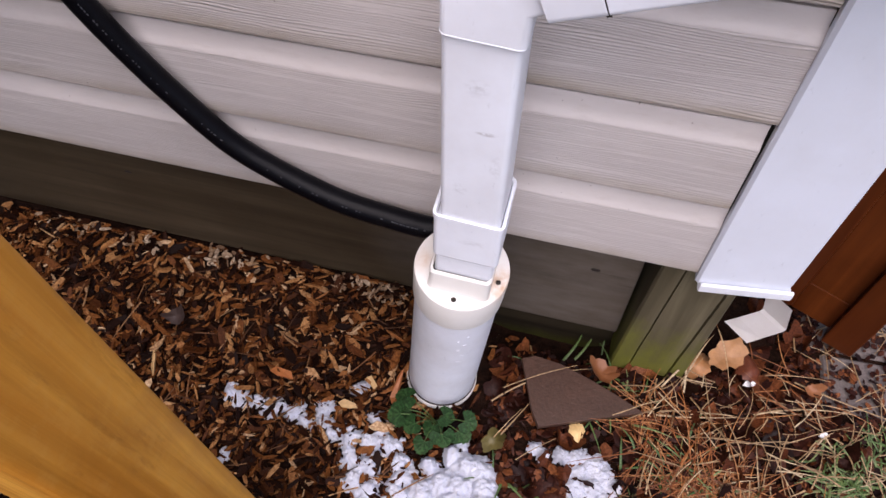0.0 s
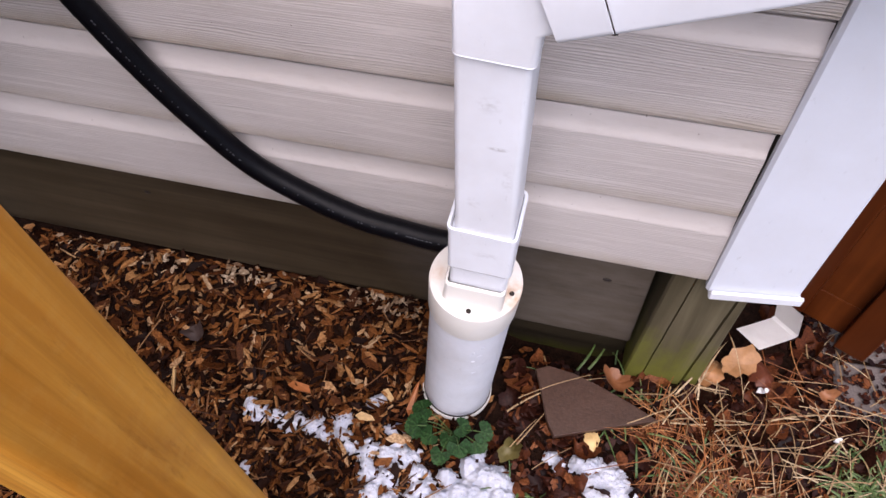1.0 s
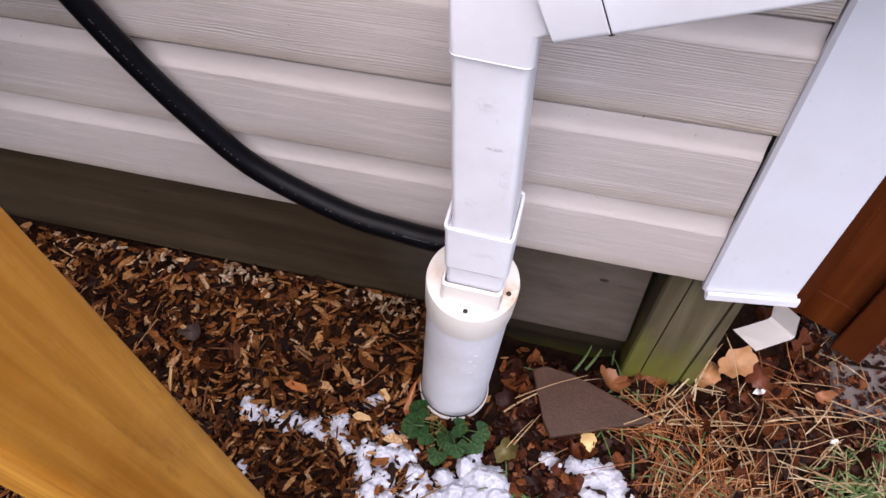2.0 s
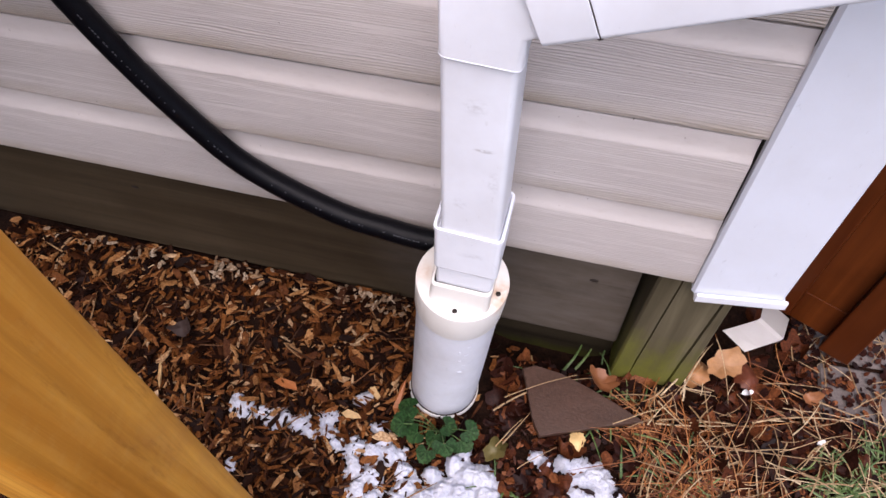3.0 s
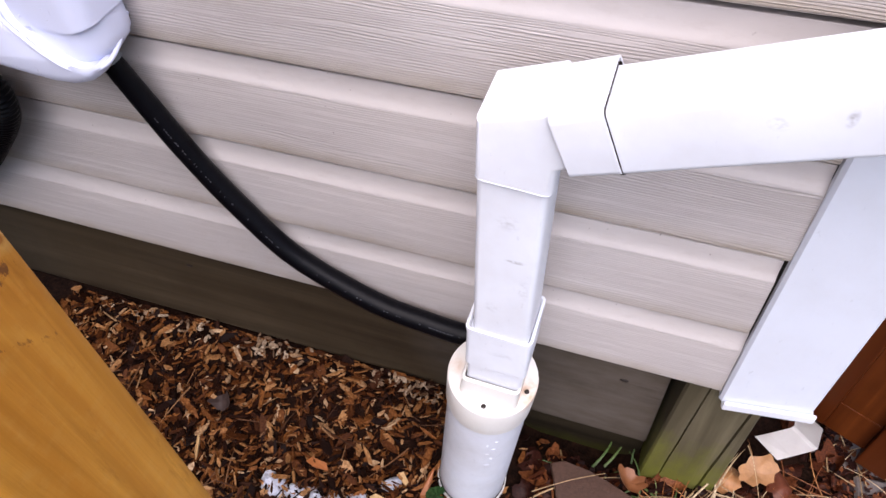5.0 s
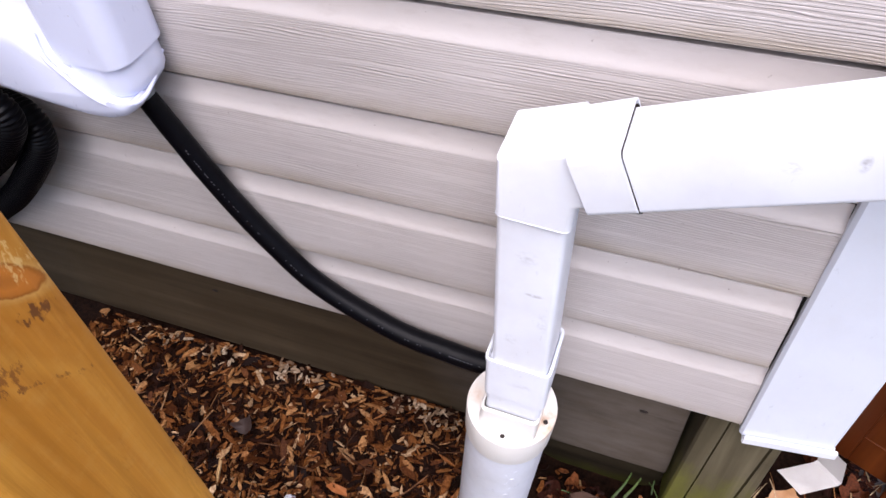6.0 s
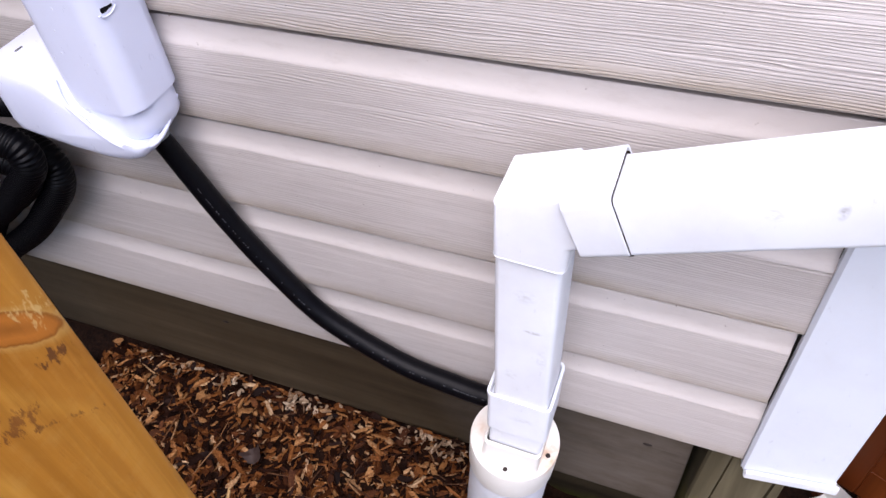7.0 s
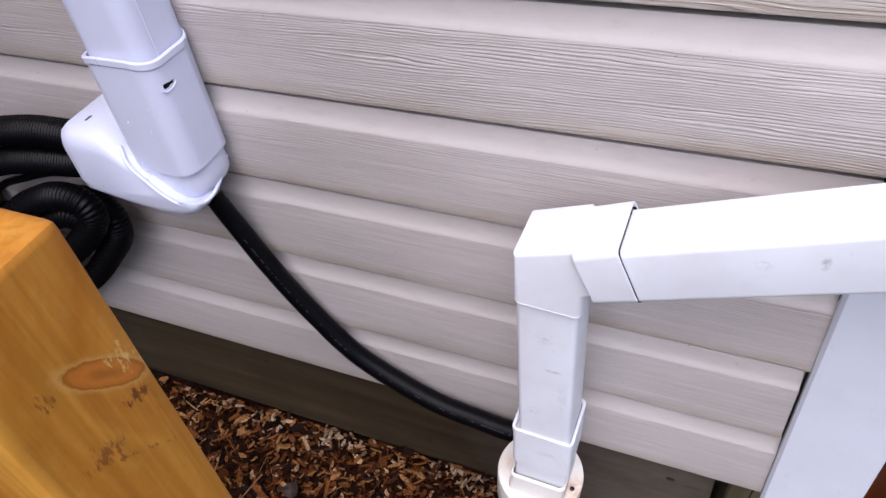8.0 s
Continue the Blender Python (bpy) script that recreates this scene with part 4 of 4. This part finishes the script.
M_PALE = plain("pale_chip", (0.55, 0.36, 0.17), 0.5, 0.4, 120)
M_RED = plain("orange_chip", (0.36, 0.12, 0.035), 0.45, 0.4, 120)
single_chip("wood_chip", "large orange-brown bark chip", -0.284, -0.122, -0.15, 0.022, 0.008, M_RED)
single_chip("wood_chip", "pale split wood chip beside the snow", -0.164, -0.148, -0.1, 0.016, 0.007, M_PALE)
single_chip("wood_chip", "pale split wood chip", -0.140, -0.102, -0.8, 0.016, 0.006, M_PALE)
single_chip("wood_chip", "long orange splinter beside the drain pipe", -0.098, -0.105, 1.5, 0.030, 0.005, M_RED)
single_chip("wood_chip", "thin pale splinter lying on mulch", -0.50, -0.145, -1.15, 0.035, 0.003, M_PALE)


def litter():
    r = random.uniform
    leaves = Soup()
    for i in range(700):
        x, y = r(-0.02, 0.75), r(-0.33, 0.20)
        if y > 0.02 and x < 0.36:
            continue
        if x < 0.06 and y > -0.10:
            x += 0.07
        if x > 0.52 and y > 0.01 or 0.33 < x < 0.43 and y > 0.085:
            continue
        if 0.09 < x < 0.25 and -0.11 < y < -0.005:
            continue
        size = r(0.008, 0.026)
        dead_leaf(leaves, turned(x, y, ground_z(x, y) + r(0.002, 0.014), r(-0.5, 0.5), r(-0.5, 0.5), r(0, 6.28)), size, random.choice((3, 5, 5, 7)))
    leaves.make("leaf_litter", M_LEAF, "wet brown fallen leaves on the soil", "leaf litter")
    bits = Soup()
    for i in range(4200):
        x, y = r(-0.02, 0.72), r(-0.34, 0.05)
        if y > 0.02 and x < 0.36 or x < 0.04 and y > -0.12 or x > 0.54 and y > 0.02:
            continue
        l = r(0.003, 0.011)
        chip(bits, turned(x, y, ground_z(x, y) + r(0.001, 0.012), r(-0.6, 0.6), r(-0.5, 0.5), r(0, 6.28)), l, l * r(0.2, 0.8), 0.0006)
    for i in range(900):
        x, y = 0.50 + 0.22 * r(0, 1) ** 1.6, r(-0.01, 0.26)
        l = r(0.002, 0.009)
        chip(bits, turned(x, y, -0.006 + r(0.0, 0.005), r(-0.3, 0.3), r(-0.3, 0.3), r(0, 6.28)), l, l * r(0.3, 0.8), 0.0006)
    bits.make("leaf_crumbs", M_LEAF, "crumbled wet leaves and bark on the soil", "leaf litter", True)
    needles = Soup()
    for i in range(2500):
        x, y = r(0.24, 0.80), min(0.07, max(-0.32, random.gauss(-0.12, 0.075)))
        if x > 0.55 and y > 0.0 or noise.noise(Vector((x * 6, y * 6, 4))) < -0.02 or 0.15 < x < 0.29 and y < -0.125 or y > -0.14 and x < 0.27:
            continue
        if y > 0.0 and x < 0.37:
            continue
        blade(needles, (x, y, ground_z(x, y) + r(0.008, 0.024)), r(0, 6.28), r(0.04, 0.12), 0.00095, r(-0.15, 0.2), r(-0.6, 0.6), 5, r(0, 0.3))
    needles.make("pine_needles", M_NEEDLE, "rust-coloured pine needles scattered over the leaves", "pine needles")
    straw = Soup()
    for i in range(420):
        x, y = r(0.27, 0.75), r(-0.32, 0.03)
        blade(straw, (x, y, ground_z(x, y) + r(0.01, 0.026)), r(0, 6.28), r(0.025, 0.085), r(0.0006, 0.0013), r(-0.05, 0.25), r(-0.8, 0.8), 7, r(0, 0.45))
    for x, y, yaw, l, lift, curl in ((0.265, -0.052, 0.35, 0.13, 0.12, -0.3), (0.262, -0.050, 0.1, 0.16, 0.05, 0.2), (0.05, -0.085, 0.75, 0.17, 0.25, -0.5), (0.255, -0.046, 2.9, 0.10, 0.1, 0.3),
                                     (0.30, 0.0, 0.9, 0.12, 0.9, 0.2), (0.33, 0.01, 1.3, 0.11, 0.9, -0.3), (0.335, 0.0, 1.7, 0.12, 1.0, 0.1), (0.345, -0.005, -0.9, 0.12, 0.3, 0.2),
                                     (0.06, -0.16, 1.0, 0.10, 0.3, 0.1), (0.44, -0.01, 0.4, 0.15, 0.15, -0.4), (0.50, 0.06, -0.3, 0.16, 0.1, 0.2), (0.09, 0.03, -1.2, 0.12, 0.2, 0.5)):
        blade(straw, (x, y, ground_z(x, y) + 0.016), yaw, l, 0.0015, lift, curl, 9, lift * 1.2)
    for i in range(40):
        x, y = r(0.50, 0.74), r(0.0, 0.24)
        blade(straw, (x, y, r(-0.003, 0.004)), r(0, 6.28), r(0.03, 0.09), r(0.0006, 0.0013), r(0.0, 0.12), r(-0.6, 0.6), 7, r(0, 0.2))
    straw.make("dry_grass", M_STRAW, "pale dry grass stalks lying over the leaves", "dry grass")
    grass = Soup()
    tufts = [(0.225, -0.03, 9, 0.075), (0.24, -0.06, 7, 0.06), (0.145, 0.01, 6, 0.06), (0.19, 0.0, 8, 0.055), (0.60, -0.075, 60, 0.05), (0.66, -0.06, 60, 0.055), (0.57, -0.11, 40, 0.05),
             (0.40, -0.16, 22, 0.045), (0.33, -0.14, 18, 0.05), (0.30, -0.20, 24, 0.05), (0.52, -0.16, 20, 0.05), (0.09, -0.21, 10, 0.05), (0.36, -0.20, 26, 0.035), (0.43, -0.19, 26, 0.035), (0.49, -0.20, 26, 0.04), (0.33, -0.10, 10, 0.05), (0.64, -0.10, 60, 0.045), (0.70, -0.08, 60, 0.05), (0.38, -0.13, 16, 0.045), (0.56, -0.06, 30, 0.045), (0.62, -0.03, 40, 0.05), (0.70, -0.13, 60, 0.05), (0.55, -0.20, 30, 0.04)]
    for tx, ty, n, l in tufts:
        for i in range(n):
            x, y = tx + random.gauss(0, 0.022), ty + random.gauss(0, 0.018)
            blade(grass, (x, y, ground_z(x, y) + 0.006), r(0, 6.28), l * r(0.6, 1.3), r(0.0012, 0.0024), r(0.1, 1.0), r(-0.9, 0.9), 7, r(0.3, 1.2))
    grass.make("grass", M_GRASS, "thin green and yellowing grass tufts", "grass")


litter()


def stalks():
    """Long dry stalks that lie across the slate, the leaves and the foot of the post."""
    s = Soup()
    for row in STALKS:
        a, b, arch, width = Vector(row[:3]), Vector(row[3:6]), row[6], 0.65 * row[7]
        d = b - a
        side = Vector((-d.y, d.x, 0)).normalized() * width
        n, vs, fs = 10, [], []
        for i in range(n + 1):
            f = i / n
            c = a.lerp(b, f) + Vector((0, 0, 4 * arch * f * (1 - f))) + side * 3.0 * noise.noise(Vector((a.x * 40, f * 2.2, 7)))
            k = 1 - 0.5 * f
            vs += [c - side * k, c + Vector((0, 0, width * 0.9)), c + side * k]
            if i:
                o = (i - 1) * 3
                fs += [(o, o + 1, o + 4, o + 3), (o + 1, o + 2, o + 5, o + 4)]
        s.add(vs, fs)
    s.make("dry_stalks", M_STRAW, "long pale dry stalks lying over slate and leaves", "dry grass")


STALKS = [
    (0.064, -0.068, 0.020, 0.167, -0.010, 0.035, 0.012, 0.0014),
    (0.067, -0.147, 0.020, 0.098, -0.098, 0.030, 0.010, 0.0013),
    (0.232, -0.070, 0.020, 0.319, -0.021, 0.030, 0.006, 0.0016),
    (0.254, -0.069, 0.020, 0.316, -0.031, 0.026, 0.006, 0.0013),
    (0.311, -0.011, 0.015, 0.356, 0.055, 0.030, 0.004, 0.0013),
    (0.361, 0.080, 0.080, 0.400, 0.006, 0.020, 0.012, 0.0013),
    (0.374, -0.070, 0.024, 0.557, -0.053, 0.026, 0.004, 0.0017),
    (0.450, 0.052, 0.020, 0.546, 0.065, 0.022, 0.008, 0.0012),
    (0.480, 0.019, 0.020, 0.578, 0.025, 0.020, 0.004, 0.0012),
    (0.104, -0.171, 0.020, 0.155, -0.127, 0.024, 0.006, 0.0012),
    (0.476, -0.052, 0.020, 0.571, -0.003, 0.024, 0.006, 0.0013),
]
stalks()


def fallen_leaf(x, y, z, size, yaw, col, label, lobes=5):
    s = Soup()
    dead_leaf(s, turned(x, y, z, 0.2, -0.15, yaw), size, lobes, 0.20, 0.7)
    me = bpy.data.meshes.new("fallen_leaf")
    me.from_pydata(s.v, [], s.f)
    me.materials.append(plain("leaf_shade", col, 0.5, 0.3, 70))
    me.shade_smooth()
    tagged(new("fallen_leaf", me), label, "leaf", "single leaves")


fallen_leaf(0.187, -0.106, 0.014, 0.015, 1.9, (0.62, 0.42, 0.18), "pale yellow fallen leaf", 3)
fallen_leaf(0.388, 0.070, 0.020, 0.030, 0.6, (0.36, 0.18, 0.075), "large tan oak leaf below the corner", 7)
fallen_leaf(0.352, 0.048, 0.016, 0.026, 1.2, (0.33, 0.15, 0.055), "tan curled leaf below the corner", 5)
fallen_leaf(0.204, -0.010, 0.026, 0.024, 2.9, (0.19, 0.07, 0.025), "brown torn leaf behind the slate", 7)
fallen_leaf(0.432, 0.060, 0.018, 0.028, 2.2, (0.115, 0.030, 0.012), "orange-tan fallen leaf among pine needles", 5)
fallen_leaf(0.521, 0.045, 0.018, 0.014, 0.4, (0.25, 0.10, 0.04), "small curled tan leaf", 3)
fallen_leaf(0.066, -0.152, 0.020, 0.020, 0.9, (0.10, 0.080, 0.022), "olive fallen leaf beside the snow", 5)
fallen_leaf(-0.485, -0.075, 0.014, 0.020, 0.3, (0.045, 0.028, 0.024), "dark brown fallen leaf on the mulch", 5)


# ---- snow ----
def snow_patch(blobs, label, thick=0.012, ragged=1.0):
    step = 0.0018
    xs = [b[0] - b[2] for b in blobs] + [b[0] + b[2] for b in blobs]
    ys = [b[1] - b[2] for b in blobs] + [b[1] + b[2] for b in blobs]
    x0, y0 = min(xs) - 0.01, min(ys) - 0.01
    nx, ny = int((max(xs) + 0.02 - x0) / step), int((max(ys) + 0.02 - y0) / step)

    def height(x, y):
        h = max(1 - math.hypot(x - bx, y - by) / (0.92 * br) for bx, by, br in blobs)
        h += -0.10 * ragged + ragged * 0.38 * noise.noise(Vector((x * 55, y * 55, 1))) + ragged * 0.26 * noise.noise(Vector((x * 120, y * 140, 5)))
        return h

    grid, verts, faces = {}, [], []
    hs = [[height(x0 + i * step, y0 + j * step) for i in range(nx + 1)] for j in range(ny + 1)]

    def vert(i, j):
        if (i, j) not in grid:
            x, y = x0 + i * step, y0 + j * step
            h = max(0.0, hs[j][i])
            rough = 0.0026 * noise.noise(Vector((x * 260, y * 260, 3))) + 0.0016 * noise.noise(Vector((x * 520, y * 480, 8)))
            grid[i, j] = len(verts)
            verts.append((x + random.uniform(-0.0007, 0.0007), y + random.uniform(-0.0007, 0.0007), ground_z(x, y) + 0.006 + thick * min(1.0, h * 1.6) ** 0.75 + (rough + random.uniform(-0.0005, 0.0005)) * min(1, h * 6)))
        return grid[i, j]

    for j in range(ny):
        for i in range(nx):
            if max(hs[j][i], hs[j][i + 1], hs[j + 1][i], hs[j + 1][i + 1]) > 0.02:
                faces.append((vert(i, j), vert(i + 1, j), vert(i + 1, j + 1), vert(i, j + 1)))
    me = bpy.data.meshes.new("snow")
    me.from_pydata(verts, [], faces)
    me.materials.append(M_SNOW)
    me.shade_smooth()
    tagged(new("snow", me), label, "snow", "snow patches", "stuff")


snow_patch([(-0.352, -0.170, 0.020), (-0.336, -0.175, 0.022), (-0.308, -0.172, 0.016), (-0.285, -0.176, 0.022), (-0.268, -0.176, 0.020), (-0.240, -0.176, 0.022), (-0.226, -0.184, 0.016)],
           "thin crumbling line of melting snow on mulch", 0.012)
snow_patch([(-0.198, -0.160, 0.018), (-0.190, -0.185, 0.020), (-0.174, -0.196, 0.020), (-0.112, -0.158, 0.020), (-0.106, -0.172, 0.018)], "crumbling remnant of snow on mulch", 0.011)
snow_patch([(-0.142, -0.195, 0.026), (-0.112, -0.196, 0.030), (-0.084, -0.190, 0.024), (-0.135, -0.222, 0.028), (-0.105, -0.232, 0.028), (-0.120, -0.252, 0.026), (-0.062, -0.212, 0.022), (-0.050, -0.232, 0.026), (-0.095, -0.262, 0.026), (-0.050, -0.258, 0.028)],
           "lumpy patch of melting snow on mulch", 0.016)
snow_patch([(-0.016, -0.204, 0.018), (0.012, -0.180, 0.020), (0.020, -0.160, 0.015), (0.004, -0.226, 0.026), (0.034, -0.194, 0.026), (0.055, -0.196, 0.030), (0.030, -0.224, 0.034), (0.066, -0.218, 0.028), (-0.020, -0.246, 0.028), (0.030, -0.250, 0.034), (0.072, -0.240, 0.026)],
           "lumpy patch of melting snow beside a green plant", 0.022, 0.6)
snow_patch([(0.172, -0.142, 0.020), (0.192, -0.138, 0.022), (0.216, -0.144, 0.024), (0.200, -0.160, 0.024), (0.236, -0.158, 0.024), (0.224, -0.176, 0.026), (0.200, -0.182, 0.024), (0.252, -0.168, 0.018), (0.236, -0.192, 0.022)],
           "flat patch of grey melting snow on grass", 0.012, 0.55)
snow_patch([(0.130, -0.140, 0.014), (0.144, -0.146, 0.016)], "small remnant of snow on leaves", 0.010)
snow_patch([(-0.157, -0.122, 0.015), (-0.152, -0.110, 0.011)], "small remnant of snow on mulch", 0.009)
snow_patch([(-0.325, -0.262, 0.012), (-0.330, -0.276, 0.011)], "small remnant of snow on mulch", 0.008)


# ---- plant ----
def plant():
    t = thing("strawberry_plant", "low dark green plant with lobed leaves at the drain pipe", "plant")
    r = random.uniform
    spots = [(-0.062, -0.145), (-0.048, -0.166), (-0.024, -0.156), (-0.006, -0.172), (0.016, -0.160), (-0.030, -0.183), (0.022, -0.146), (-0.072, -0.126), (-0.012, -0.140), (-0.072, -0.158)]
    base = Vector((-0.022, -0.140, 0.0))
    for i, (x, y) in enumerate(spots):
        z = 0.040 + 0.012 * math.sin(i * 2.3) + 0.006
        yaw = math.atan2(y - base.y, x - base.x)
        m = turned(x, y, z, r(-0.35, 0.35), r(-0.1, 0.4), yaw)
        s = Soup()
        for k in (-1, 0, 1):
            a0 = k * 1.25
            n, size = 12, r(0.012, 0.018)
            vs = [m @ Vector((0, 0, 0))]
            for j in range(n + 1):
                a = -0.95 + 1.9 * j / n
                rad = size * (0.55 + 0.45 * math.cos(a * 1.2)) * (1.0 + 0.09 * (j % 2))
                q = Vector((rad * math.cos(a + a0) * 1.15, rad * math.sin(a + a0) * 1.15, 0.10 * rad * abs(a) - 4.0 * rad * rad))
                vs.append(m @ q)
            s.add(vs, [(0, j, j + 1) for j in range(1, n + 1)])
        me = bpy.data.meshes.new("leaf")
        me.from_pydata(s.v, [], s.f)
        me.materials.append(M_HERB)
        ob = new("leaf", me)
        ob.parent = t
        stem = spline([base, base.lerp(Vector((x, y, z)), 0.55) + Vector((0, 0, 0.012)), (x, y, z)], 5)
        part("stem", tube(stem, 0.0009, 6), M_GRASS, t)


plant()

# ---- crumbs ----
for x, y, w in ((0.430, 0.037, 0.011), (0.541, -0.018, 0.009)):
    s = Soup()
    chip(s, turned(x, y, ground_z(x, y) + 0.022, 0.1, 0.1, 0.35), w, w * 0.45, 0.002)
    me = bpy.data.meshes.new("white_scrap")
    me.from_pydata(s.v, [], s.f)
    me.materials.append(M_FOAM)
    tagged(new("white_scrap", me), "small white plastic scrap on leaves", "scrap", "white scraps")


# ---- pavers ----
def pavers():
    t = thing("pavement", "grey concrete block pavers beside the shed", "pavement", kind="structure")
    base = pose(0.545, 0.083, -0.019, 0, 0, 1)
    block = None
    for j in range(6):
        for i in range(4):
            if block is None:
                bm = box(-0.097, 0.097, -0.047, 0.047, -0.04, 0.012, 0.004, 1)
                bmesh.ops.recalc_face_normals(bm, faces=bm.faces)
                block = bpy.data.meshes.new("paver")
                bm.to_mesh(block)
                bm.free()
                block.materials.append(M_PAVER)
            ob = new("paver", block)
            ob.parent = t
            ob.matrix_basis = base @ pose(0.0975 + 0.2 * i - 0.03 * (j % 2), 0.1 * j, random.uniform(-0.003, 0.003), random.uniform(-1, 1), random.uniform(-1, 1), random.uniform(-1, 1))


pavers()
